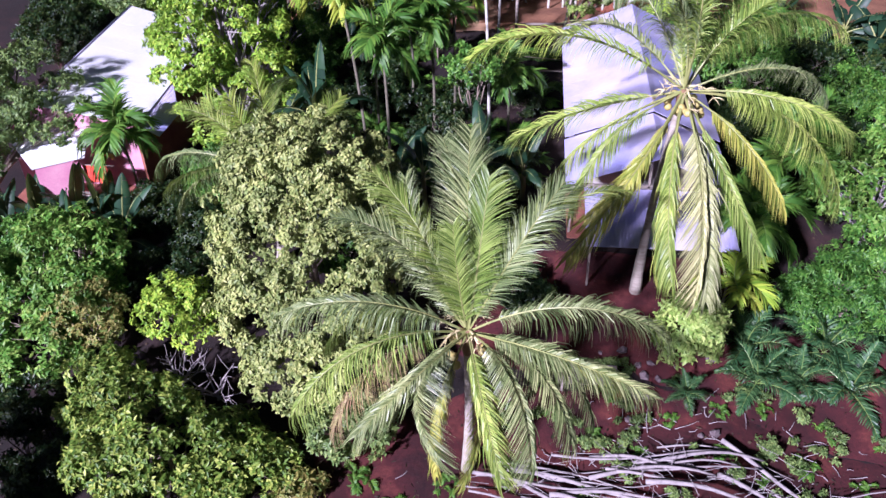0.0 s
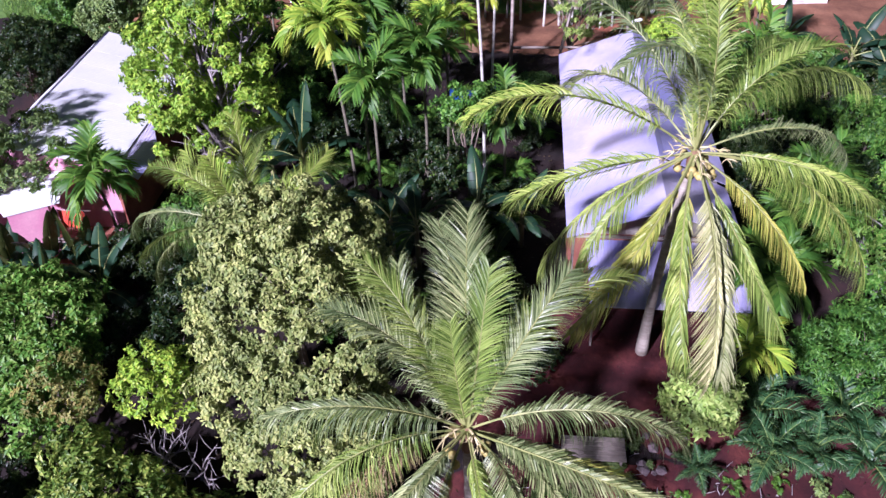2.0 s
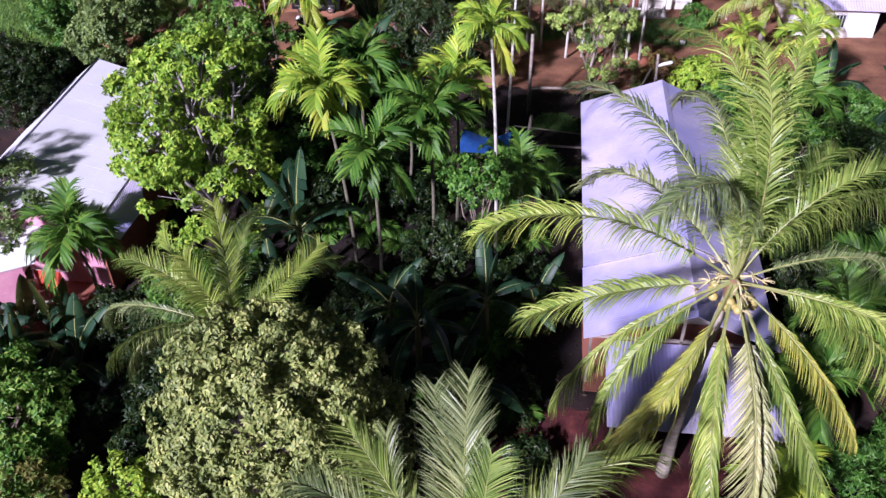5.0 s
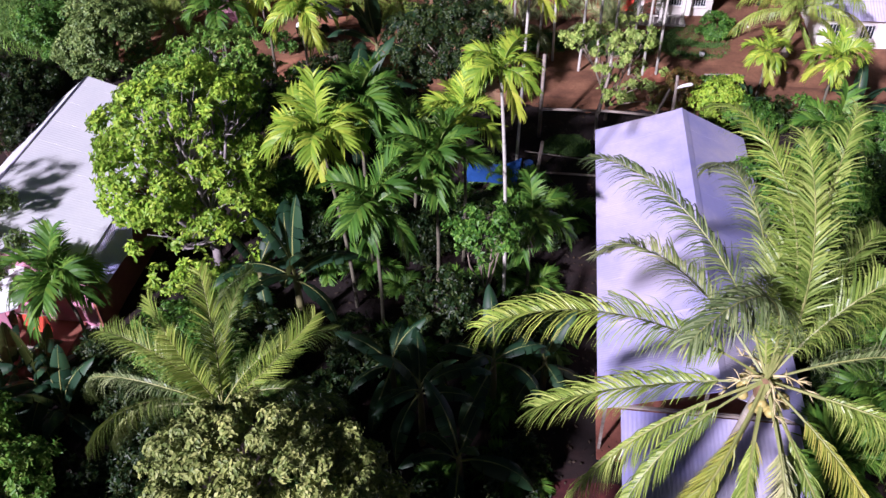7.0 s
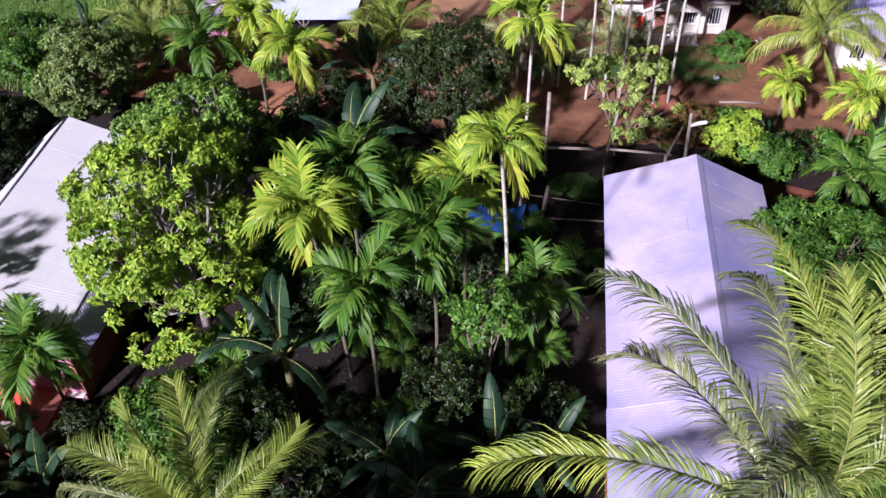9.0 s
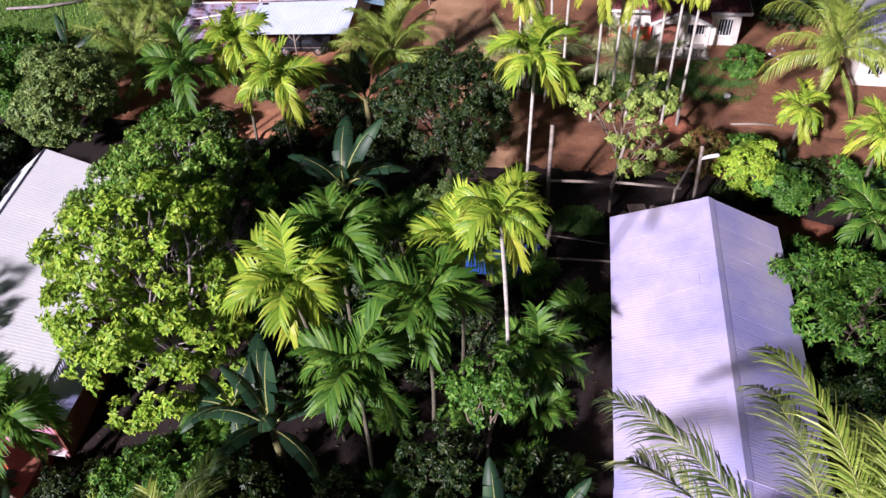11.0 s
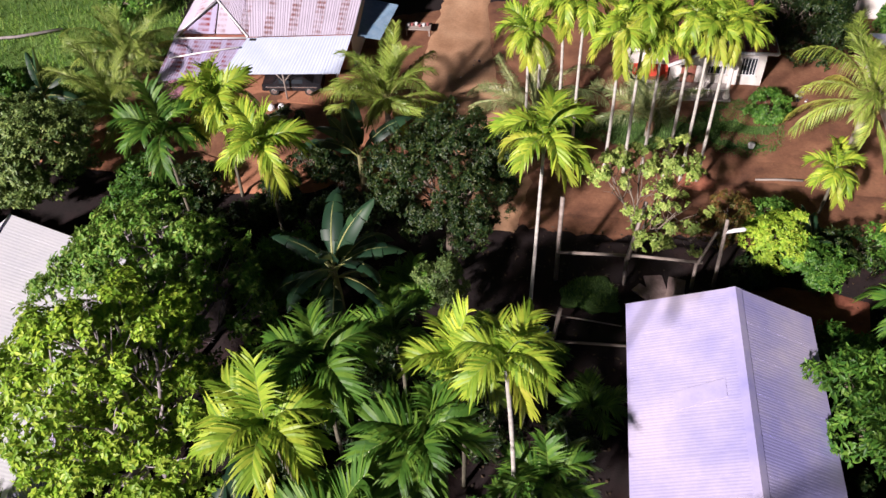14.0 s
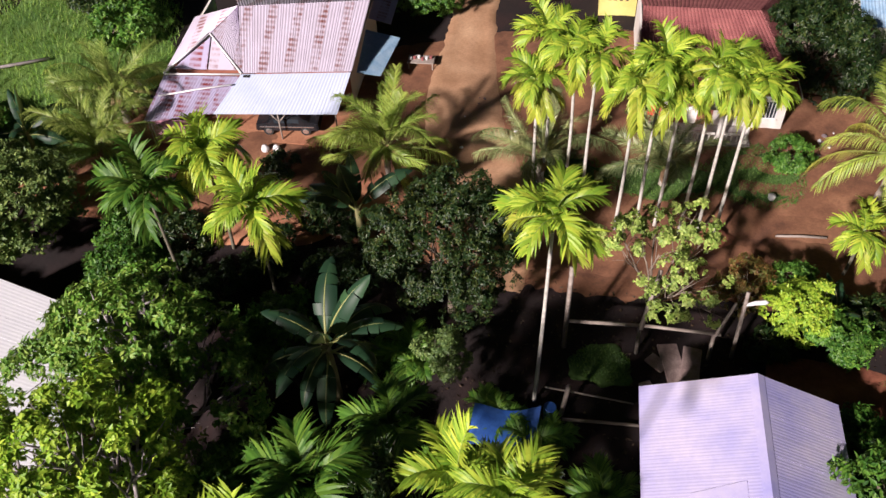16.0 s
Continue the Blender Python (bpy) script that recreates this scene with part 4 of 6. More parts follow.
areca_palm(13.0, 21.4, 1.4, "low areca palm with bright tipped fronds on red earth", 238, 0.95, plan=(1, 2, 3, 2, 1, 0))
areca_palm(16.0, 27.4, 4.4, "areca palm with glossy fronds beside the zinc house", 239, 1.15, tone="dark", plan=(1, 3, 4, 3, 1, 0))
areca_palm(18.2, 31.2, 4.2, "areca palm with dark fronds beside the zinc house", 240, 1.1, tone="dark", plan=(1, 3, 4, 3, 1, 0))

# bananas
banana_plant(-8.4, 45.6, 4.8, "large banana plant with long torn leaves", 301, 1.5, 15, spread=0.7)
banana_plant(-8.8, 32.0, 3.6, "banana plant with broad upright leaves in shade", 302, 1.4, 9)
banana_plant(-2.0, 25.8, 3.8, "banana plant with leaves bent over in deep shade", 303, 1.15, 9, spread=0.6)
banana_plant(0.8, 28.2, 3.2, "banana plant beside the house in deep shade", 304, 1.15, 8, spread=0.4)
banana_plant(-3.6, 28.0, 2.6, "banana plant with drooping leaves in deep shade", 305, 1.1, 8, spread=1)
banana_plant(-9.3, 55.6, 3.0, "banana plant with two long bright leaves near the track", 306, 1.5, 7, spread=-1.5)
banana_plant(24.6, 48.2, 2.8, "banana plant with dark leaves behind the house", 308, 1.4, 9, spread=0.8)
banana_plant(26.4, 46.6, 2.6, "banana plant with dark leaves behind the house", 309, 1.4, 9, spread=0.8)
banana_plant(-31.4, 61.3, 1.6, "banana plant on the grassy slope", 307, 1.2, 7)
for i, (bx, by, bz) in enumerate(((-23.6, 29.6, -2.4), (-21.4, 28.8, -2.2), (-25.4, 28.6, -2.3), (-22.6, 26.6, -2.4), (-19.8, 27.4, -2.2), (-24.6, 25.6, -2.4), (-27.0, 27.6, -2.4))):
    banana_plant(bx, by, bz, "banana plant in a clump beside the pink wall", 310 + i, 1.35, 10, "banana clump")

# broadleaf trees
tree("mango_tree", -5.6, 17.6, [(-5.6, 17.7, 5.5, 4.1, 3.7, 5.2), (-6.6, 15.8, 3.2, 2.7, 2.2, 2.8), (-4.6, 15.4, 2.8, 2.5, 2.1, 2.4), (-5.4, 14.2, 1.2, 2.6, 1.8, 1.8), (-3.6, 14.0, 0.8, 1.8, 1.6, 1.5), (-5.4, 16.3, 7.6, 2.2, 1.6, 2.2)], M["mango"], "dense round mango tree with pale olive leaves", 2, 7200, 14, 0.2, 0.105, 0.28, ball=0.34, fill=0.0, droop=0.7)
tree("broadleaf_tree", -15.0, 37.2, boughs(-15.0, 37.0, 6.0, 4.3, 4.4, 24, 4) + [(-13.6, 35.6, 2.8, 2.6, 2.4, 2.6), (-15.8, 35.2, 1.6, 2.4, 2.2, 2.4), (-17.6, 37.4, 4.6, 2.2, 2.4, 2.6), (-18.8, 39.6, 5.0, 1.9, 1.9, 1.8)], M["broad"], "tall broadleaf tree with bright sunlit yellow green foliage", 4, 2200, 14, 0.27, 0.15, 0.26, ball=0.52, fill=0.05, bark="twig")
tree("broadleaf_tree", -16.2, 43.4, boughs(-16.0, 43.2, 5.2, 4.1, 4.0, 20, 5) + [(-12.6, 42.6, 4.0, 2.2, 2.2, 2.0), (-19.8, 42.8, 4.4, 1.8, 1.8, 1.6), (-19.6, 45.6, 4.4, 1.6, 1.6, 1.4)], M["fresh"], "broadleaf tree with deep green foliage", 5, 1900, 14, 0.25, 0.125, 0.24, ball=0.52, bark="twig")
tree("broadleaf_tree", -29.6, 31.4, boughs(-29.4, 32.6, 2.8, 3.2, 2.6, 14, 6) + [(-27.6, 34.6, 4.9, 1.5, 1.6, 0.9), (-25.8, 32.4, 2.9, 1.5, 1.2, 0.9), (-24.2, 32.8, 2.8, 1.3, 1.0, 0.7), (-25.4, 34.8, 3.6, 1.0, 0.9, 0.5), (-24.6, 31.4, 2.2, 1.0, 0.8, 0.6), (-29.2, 29.2, 0.8, 1.7, 1.4, 1.3)], M["grey"], "grey green tree overhanging the white roof", 6, 2300, 14, 0.21, 0.101, 0.2)
tree("broadleaf_tree", -28.4, 54.0, lobed(-27.8, 53.7, 2.8, 3.1, 3.1, 6, 7, 0.5), M["grey"], "round grey green tree on the slope", 7, 1900, 13, 0.25, 0.13, 0.22)
tree("broadleaf_tree", -19.2, 19.4, lobed(-19.8, 20.2, 0.2, 3.8, 3.0, 7, 8, 0.6, 0.5) + [(-18.6, 16.4, -0.4, 1.8, 1.5, 1.4), (-17.4, 18.6, 0.6, 1.5, 1.4, 1.3), (-20.8, 22.2, 0.6, 1.9, 1.6, 1.5), (-21.6, 17.6, -0.6, 2.0, 1.6, 1.4)], M["fresh"], "broadleaf tree with fresh green foliage in the hollow", 8, 2200, 14, 0.27, 0.135, 0.22, ball=0.52)
tree("broadleaf_tree", -10.6, 10.8, [(-13.4, 12.4, -0.2, 2.0, 1.6, 1.5), (-10.8, 10.8, -0.3, 2.4, 1.9, 1.6), (-12.4, 10.4, -0.6, 2.0, 1.7, 1.4), (-8.7, 10.8, -0.9, 2.0, 1.7, 1.3), (-10.2, 9.2, -1.2, 2.4, 1.6, 1.3), (-6.9, 10.4, -1.3, 1.7, 1.4, 1.0), (-14.6, 14.2, -0.4, 1.3, 1.2, 1.2), (-11.8, 12.4, -0.4, 1.8, 1.3, 1.3)], M["mottled"], "spreading broadleaf tree with mottled green foliage", 9, 2100, 14, 0.25, 0.125, 0.22, ball=0.5)
tree("shrub", -12.6, 17.6, lobed(-12.2, 17.4, 1.2, 1.6, 1.3, 6, 10, 0.7, 0.45), M["broad"], "yellow green shrub among darker trees", 10, 360, 14, 0.21, 0.108, 0.08, "shrub")
tree("shrub", -16.4, 17.0, lobed(-16.4, 17.0, 0.9, 1.4, 1.8, 4, 11), M["brownleaf"], "shrub with browning leaves", 11, 300, 14, 0.20, 0.094, 0.08, "shrub")
tree("broadleaf_tree", 20.4, 26.8, lobed(20.4, 26.8, 3.8, 3.2, 3.2, 7, 12, 0.65, 0.45), M["fresh"], "broadleaf tree with bright foliage and bare twigs", 12, 1000, 13, 0.24, 0.12, 0.2, bark="twig")
tree("broadleaf_tree", 18.6, 22.8, lobed(18.9, 22.8, -0.4, 3.0, 2.2, 6, 13, 0.6, 0.45), M["mid"], "low broadleaf tree with glossy green foliage", 13, 1300, 14, 0.26, 0.07, 0.16)
tree("broadleaf_tree", 17.0, 41.0, lobed(17.0, 40.6, 2.8, 3.0, 2.8, 7, 14, 0.6, 0.5) + [(13.9, 42.2, 3.9, 1.0, 0.9, 0.6), (14.2, 39.6, 3.7, 0.9, 0.8, 0.6)], M["mid"], "open branched tree leaning over the zinc roof", 14, 760, 12, 0.34, 0.14, 0.18, ball=0.5)
tree("shrub", 10.5, 17.8, lobed(10.4, 17.6, 1.2, 1.5, 2.2, 4, 15, 0.3), M["pale"], "pale green leafy shrub on a bent stem", 15, 560, 11, 0.27, 0.14, 0.08, "shrub", ball=0.4)
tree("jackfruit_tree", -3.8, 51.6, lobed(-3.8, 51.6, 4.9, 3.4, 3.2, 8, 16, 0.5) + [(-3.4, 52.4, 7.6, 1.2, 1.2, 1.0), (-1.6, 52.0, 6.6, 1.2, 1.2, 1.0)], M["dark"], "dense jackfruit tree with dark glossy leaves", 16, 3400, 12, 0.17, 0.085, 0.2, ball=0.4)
tree("small_tree", -3.6, 47.4, lobed(-3.5, 47.4, 2.4, 1.1, 1.5, 4, 17), M["grey"], "slim young tree in shade", 17, 330, 14, 0.17, 0.079, 0.06, ball=0.3)
tree("small_tree", 6.2, 52.4, lobed(6.0, 52.2, 4.8, 2.8, 2.4, 9, 18, 0.65, 0.42) + [(8.2, 51.4, 3.2, 1.3, 1.2, 1.6), (8.9, 51.0, 2.4, 0.9, 0.9, 1.4), (6.8, 51.2, 3.0, 1.2, 1.2, 1.2)], M["pale"], "airy pale green tree over the timber frame", 18, 600, 13, 0.18, 0.12, 0.1, fill=0.5, ball=0.36)
tree("shrub", 12.9, 51.6, lobed(12.9, 51.6, 2.2, 1.5, 1.6, 5, 19), M["broad"], "bright green shrub near the lane", 19, 620, 14, 0.19, 0.108, 0.08, "shrub", ball=0.35)
tree("shrub", 15.0, 50.8, lobed(14.9, 50.8, 1.5, 1.6, 1.4, 4, 20), M["mid"], "green shrub near the lane", 20, 560, 14, 0.19, 0.101, 0.08, "shrub", ball=0.35)
tree("shrub", 10.6, 53.2, lobed(10.6, 53.2, 1.8, 1.2, 1.2, 5, 21), M["rust"], "shrub with rust coloured leaves", 21, 340, 14, 0.17, 0.086, 0.08, "shrub", ball=0.35)
tree("shrub", 13.2, 53.4, lobed(13.2, 53.4, 1.6, 1.4, 1.4, 4, 22), M["mid"], "leafy green shrub by the lane", 22, 420, 14, 0.18, 0.094, 0.08, "shrub", ball=0.35)
tree("small_tree", 0.1, 32.6, lobed(0.1, 32.6, 6.4, 1.5, 2.2, 6, 23, 0.7, 0.42), M["mid"], "slender tree with bright rounded leaves among arecas", 23, 340, 12, 0.20, 0.13, 0.09, ball=0.36)
tree("small_tree", -1.6, 31.2, lobed(-1.6, 31.0, 3.8, 1.6, 1.6, 5, 24, 0.6, 0.45), M["dark"], "small bushy tree with dark green leaves", 24, 420, 12, 0.2, 0.11, 0.09, ball=0.36)
tree("broadleaf_tree", 17.0, 71.4, lobed(17.0, 71.4, 2.8, 3.6, 3.6, 7, 25, 0.5), M["dark"], "dense dark green tree beside the red roofed house", 25, 2200, 14, 0.21, 0.101, 0.2)
tree("shrub", 14.4, 64.4, lobed(14.4, 64.4, 0.8, 1.3, 1.0, 4, 26), M["mid"], "low shrub on the grass verge", 26, 320, 14, 0.18, 0.094, 0.06, "shrub", ball=0.3)
tree("shrub", -9.0, 79.0, lobed(-9.0, 79.0, 1.6, 3.0, 2.0, 6, 27), M["mid"], "leafy bush beside the track", 27, 1100, 14, 0.21, 0.101, 0.1, "shrub")
# undergrowth in the shade; the dark shrubs also blacken gaps between the trees
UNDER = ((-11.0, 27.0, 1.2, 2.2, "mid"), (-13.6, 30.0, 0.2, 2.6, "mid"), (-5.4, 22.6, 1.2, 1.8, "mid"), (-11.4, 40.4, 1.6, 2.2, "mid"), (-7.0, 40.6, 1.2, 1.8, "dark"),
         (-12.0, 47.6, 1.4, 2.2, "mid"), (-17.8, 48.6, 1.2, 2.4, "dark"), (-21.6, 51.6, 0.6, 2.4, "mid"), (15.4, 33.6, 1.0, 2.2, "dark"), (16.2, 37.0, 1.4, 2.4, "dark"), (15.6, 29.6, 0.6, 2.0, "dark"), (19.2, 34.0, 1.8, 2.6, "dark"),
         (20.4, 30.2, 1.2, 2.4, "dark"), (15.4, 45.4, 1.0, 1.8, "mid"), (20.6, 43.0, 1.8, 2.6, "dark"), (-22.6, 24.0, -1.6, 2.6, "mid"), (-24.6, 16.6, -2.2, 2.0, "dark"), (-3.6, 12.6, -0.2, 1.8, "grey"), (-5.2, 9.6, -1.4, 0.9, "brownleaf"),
         # (-20.4, 5.6) is added out of view, to cast shade on the left corner
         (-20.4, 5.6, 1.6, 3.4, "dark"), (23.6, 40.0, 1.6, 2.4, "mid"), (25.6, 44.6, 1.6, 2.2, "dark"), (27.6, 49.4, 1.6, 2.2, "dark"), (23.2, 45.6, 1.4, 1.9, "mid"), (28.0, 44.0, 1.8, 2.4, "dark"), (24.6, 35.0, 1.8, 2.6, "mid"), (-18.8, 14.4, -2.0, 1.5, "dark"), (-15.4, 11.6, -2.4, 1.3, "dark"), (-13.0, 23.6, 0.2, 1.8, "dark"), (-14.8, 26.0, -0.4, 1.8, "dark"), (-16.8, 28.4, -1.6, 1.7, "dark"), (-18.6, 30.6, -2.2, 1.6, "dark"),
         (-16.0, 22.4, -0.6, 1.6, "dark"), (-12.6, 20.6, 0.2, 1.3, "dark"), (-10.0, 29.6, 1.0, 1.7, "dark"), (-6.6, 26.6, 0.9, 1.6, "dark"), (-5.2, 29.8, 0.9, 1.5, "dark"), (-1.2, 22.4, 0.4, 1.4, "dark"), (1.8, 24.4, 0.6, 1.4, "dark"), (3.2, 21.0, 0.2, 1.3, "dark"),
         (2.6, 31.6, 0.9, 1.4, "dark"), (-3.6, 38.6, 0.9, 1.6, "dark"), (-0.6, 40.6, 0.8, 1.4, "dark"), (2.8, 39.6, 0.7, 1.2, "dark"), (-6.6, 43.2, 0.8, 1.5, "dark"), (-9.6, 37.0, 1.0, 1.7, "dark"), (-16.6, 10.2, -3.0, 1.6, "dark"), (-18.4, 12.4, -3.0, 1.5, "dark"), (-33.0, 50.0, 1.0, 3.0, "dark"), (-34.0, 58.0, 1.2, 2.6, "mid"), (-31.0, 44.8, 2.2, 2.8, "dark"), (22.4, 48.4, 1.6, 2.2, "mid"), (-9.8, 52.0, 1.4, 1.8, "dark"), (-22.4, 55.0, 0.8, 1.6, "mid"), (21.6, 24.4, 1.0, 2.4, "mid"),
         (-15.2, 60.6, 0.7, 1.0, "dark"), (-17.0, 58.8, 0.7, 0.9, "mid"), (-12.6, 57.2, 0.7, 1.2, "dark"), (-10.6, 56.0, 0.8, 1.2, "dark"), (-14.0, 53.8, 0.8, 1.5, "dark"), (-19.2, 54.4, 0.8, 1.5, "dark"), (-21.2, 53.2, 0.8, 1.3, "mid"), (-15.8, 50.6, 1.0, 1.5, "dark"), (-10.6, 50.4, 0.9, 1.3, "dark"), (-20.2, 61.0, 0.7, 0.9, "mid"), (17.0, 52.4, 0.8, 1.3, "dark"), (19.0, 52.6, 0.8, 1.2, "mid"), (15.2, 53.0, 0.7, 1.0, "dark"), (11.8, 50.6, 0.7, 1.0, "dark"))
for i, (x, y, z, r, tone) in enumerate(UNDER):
    tree("shrub", x, y, lobed(x, y, z, r, r * 0.85, 5, 60 + i), M[tone], "dense leafy shrub added as undergrowth", 60 + i, int(150 * r * r), 12, 0.24, 0.115, 0.07, "shrub", "undergrowth shrubs", ball=0.4)


# ---- houses ----
def patch_mesh(name, a, b, c, d, mat, pitch=0.16, amp=0.016, rows=6, sag=0.0, seed=0, thick=0.02):
    """A corrugated sheet over four corners: a to b along the eave, d and c above them; the waves run from eave to ridge."""
    a, b, c, d = (np.array(p, float) for p in (a, b, c, d))
    rng = np.random.default_rng(seed)
    width = max(np.linalg.norm(b - a), np.linalg.norm(c - d))
    nu = max(4, int(width / pitch) * 4)
    n = np.cross(b - a, d - a)
    n /= np.linalg.norm(n)
    if n[2] < 0:
        n = -n
    verts = []
    dent = rng.normal(0, sag, (rows + 1, 7))
    for j in range(rows + 1):
        v = j / rows
        for i in range(nu + 1):
            u = i / nu
            p = (a * (1 - u) + b * u) * (1 - v) + (d * (1 - u) + c * u) * v
            h = amp * math.sin(2 * math.pi * u * width / pitch) + np.interp(u * 6, range(7), dent[j])
            verts.append(p + n * h)
    m = nu + 1
    faces = [(j * m + i, j * m + i + 1, (j + 1) * m + i + 1, (j + 1) * m + i) for j in range(rows) for i in range(nu)]
    top = len(verts)
    verts += [v - n * thick for v in verts]
    faces += [(top + f[3], top + f[2], top + f[1], top + f[0]) for f in faces]
    rim = [j * m for j in range(rows + 1)] + [rows * m + i for i in range(1, m)] + [j * m + nu for j in range(rows - 1, -1, -1)] + [i for i in range(nu - 1, 0, -1)]
    faces += [(rim[i], rim[(i + 1) % len(rim)], top + rim[(i + 1) % len(rim)], top + rim[i]) for i in range(len(rim))]
    return mesh_np(name, verts, faces, mat)


def sheets(parent, a, b, c, d, mat, count, label="", name="roof_sheet", lap=0.06, **kw):
    """Overlapping corrugated sheets side by side from a-d to b-c."""
    a, b, c, d = (np.array(p, float) for p in (a, b, c, d))
    for i in range(count):
        u0, u1 = i / count, min(1.0, (i + 1) / count + lap / count)
        up = np.array([0, 0, 0.003 * (i % 2)])
        put(name, patch_mesh(name, a + (b - a) * u0 + up, a + (b - a) * u1 + up, d + (c - d) * u1 + up, d + (c - d) * u0 + up, mat, seed=i, **kw), parent, label=label if i == 0 else "")


def slab(name, pts, thick, mat, parent, label=""):
    """A thick plate over a polygon of corners."""
    p = [np.array(q, float) for q in pts]
    n = np.cross(p[1] - p[0], p[2] - p[0])
    n = n / np.linalg.norm(n) * thick
    k = len(p)
    v = p + [q - n for q in p]
    f = [tuple(range(k)), tuple(range(2 * k - 1, k - 1, -1))] + [(i, i + k, (i + 1) % k + k, (i + 1) % k) for i in range(k)]
    return put(name, mesh_np(name, v, f, mat), parent, label=label)


def window(parent, x0, z0, x1, z1, y, bars=4, face=-1):
    """A framed window in a wall that faces -y: frame, pane, upright bars, sill."""
    t = 0.06
    w = part("window", boxes((x0, y - 0.05, z0, x1, y + 0.05, z0 + t), (x0, y - 0.05, z1 - t, x1, y + 0.05, z1), (x0, y - 0.05, z0 + t, x0 + t, y + 0.05, z1 - t), (x1 - t, y - 0.05, z0 + t, x1, y + 0.05, z1 - t)), M["white_plastic"], parent, "white painted window frame")
    part("pane", boxes((x0 + t, y - 0.01, z0 + t, x1 - t, y + 0.005, z1 - t)), M["glass"], w, "dark glass pane")
    for i in range(bars):
        bx = x0 + (x1 - x0) * (i + 1) / (bars + 1)
        part("bar", boxes((bx - 0.02, y - 0.045, z0 + t, bx + 0.02, y - 0.02, z1 - t)), M["white_plastic"], w)
    part("sill", boxes((x0 - 0.08, y - 0.14, z0 - 0.06, x1 + 0.08, y + 0.04, z0)), M["plaster"], w)


# zinc-roofed house in the middle
h1 = thing("house", 0, 0, 0, "long low house with a corrugated zinc gable roof", "house")
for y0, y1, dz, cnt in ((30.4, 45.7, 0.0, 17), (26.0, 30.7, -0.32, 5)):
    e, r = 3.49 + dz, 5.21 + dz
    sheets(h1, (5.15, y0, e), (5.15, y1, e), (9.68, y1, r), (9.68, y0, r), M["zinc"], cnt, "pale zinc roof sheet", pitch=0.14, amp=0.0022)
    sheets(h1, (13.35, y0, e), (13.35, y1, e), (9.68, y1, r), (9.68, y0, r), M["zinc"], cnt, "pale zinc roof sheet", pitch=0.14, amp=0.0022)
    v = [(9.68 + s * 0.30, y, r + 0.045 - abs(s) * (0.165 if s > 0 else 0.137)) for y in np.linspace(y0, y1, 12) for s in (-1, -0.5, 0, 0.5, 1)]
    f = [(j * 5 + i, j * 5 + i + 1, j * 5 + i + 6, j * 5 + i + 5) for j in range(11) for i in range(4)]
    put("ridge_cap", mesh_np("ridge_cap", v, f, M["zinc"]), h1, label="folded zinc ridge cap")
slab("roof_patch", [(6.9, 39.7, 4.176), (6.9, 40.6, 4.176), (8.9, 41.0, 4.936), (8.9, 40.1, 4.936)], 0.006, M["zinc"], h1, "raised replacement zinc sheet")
for n, s in (("wall", (5.7, 30.6, -0.6, 5.85, 45.3, 3.45)), ("wall", (12.7, 30.6, -0.6, 12.85, 45.3, 3.45)), ("wall", (5.85, 30.6, -0.6, 12.7, 30.75, 3.45)), ("wall", (5.85, 45.15, -0.6, 12.7, 45.3, 3.45))):
    part(n, boxes(s), M["cement"], h1)
for y in (30.62, 45.16):
    slab("gable", [(5.75, y, 3.45), (12.8, y, 3.45), (9.68, y, 4.95)], 0.12, M["cement"], h1)
for x in (5.5, 9.3, 13.0):
    part("porch_post", boxes((x - 0.06, 26.3, -0.8, x + 0.06, 26.42, 3.1 + (1.5 if x == 9.3 else 0))), M["wood"], h1)
part("porch_floor", boxes((5.4, 25.8, -0.8, 13.1, 30.6, 0.12)), M["brown"], h1, "red cement porch floor")
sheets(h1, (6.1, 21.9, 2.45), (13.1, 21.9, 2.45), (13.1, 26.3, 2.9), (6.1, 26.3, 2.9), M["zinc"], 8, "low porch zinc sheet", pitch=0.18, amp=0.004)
for x in (6.3, 12.9):
    part("porch_post", boxes((x - 0.05, 22.1, -1.2, x + 0.05, 22.2, 2.42)), M["wood"], h1)
part("porch_beam", boxes((5.4, 26.3, 2.98, 13.1, 26.42, 3.1)), M["wood"], h1)

# corrugated house with carport, far left of the track
h2 = thing("house", -17.5, 69, 0, "corrugated house with rust banded roof and open carport", "house")
h2.matrix_basis = Matrix.Identity(4)
sheets(h2, (-18.9, 66.4, 3.0), (-12.0, 67.2, 3.0), (-11.55, 71.9, 5.1), (-19.9, 70.7, 5.0), M["rusty"], 9, "rust banded zinc sheet", pitch=0.2)
sheets(h2, (-12.0, 76.4, 3.0), (-22, 75.2, 3.0), (-19.9, 70.7, 5.0), (-11.55, 71.9, 5.1), M["rusty"], 9, pitch=0.2)
put("roof_sheet", patch_mesh("roof_sheet", (-18.9, 66.4, 3.02), (-21.35, 68.7, 4.25), (-19.95, 70.65, 5.02), (-19.9, 70.6, 5.0), M["rusty"], pitch=0.2), h2)
put("roof_sheet", patch_mesh("roof_sheet", (-23.8, 66.0, 3.0), (-23.2, 70.9, 3.9), (-19.95, 70.7, 5.04), (-21.3, 68.6, 4.3), M["rusty"], pitch=0.2), h2)
slab("gable", [(-23.4, 66.5, 3.0), (-21.2, 66.6, 3.0), (-21.3, 68.5, 4.1)], 0.06, M["rusty_red"], h2, "rusted sheet gable")
slab("gable", [(-21.1, 66.6, 3.0), (-19.3, 66.7, 3.0), (-21.2, 68.5, 4.1)], 0.06, M["rusty"], h2, "rust banded sheet gable")
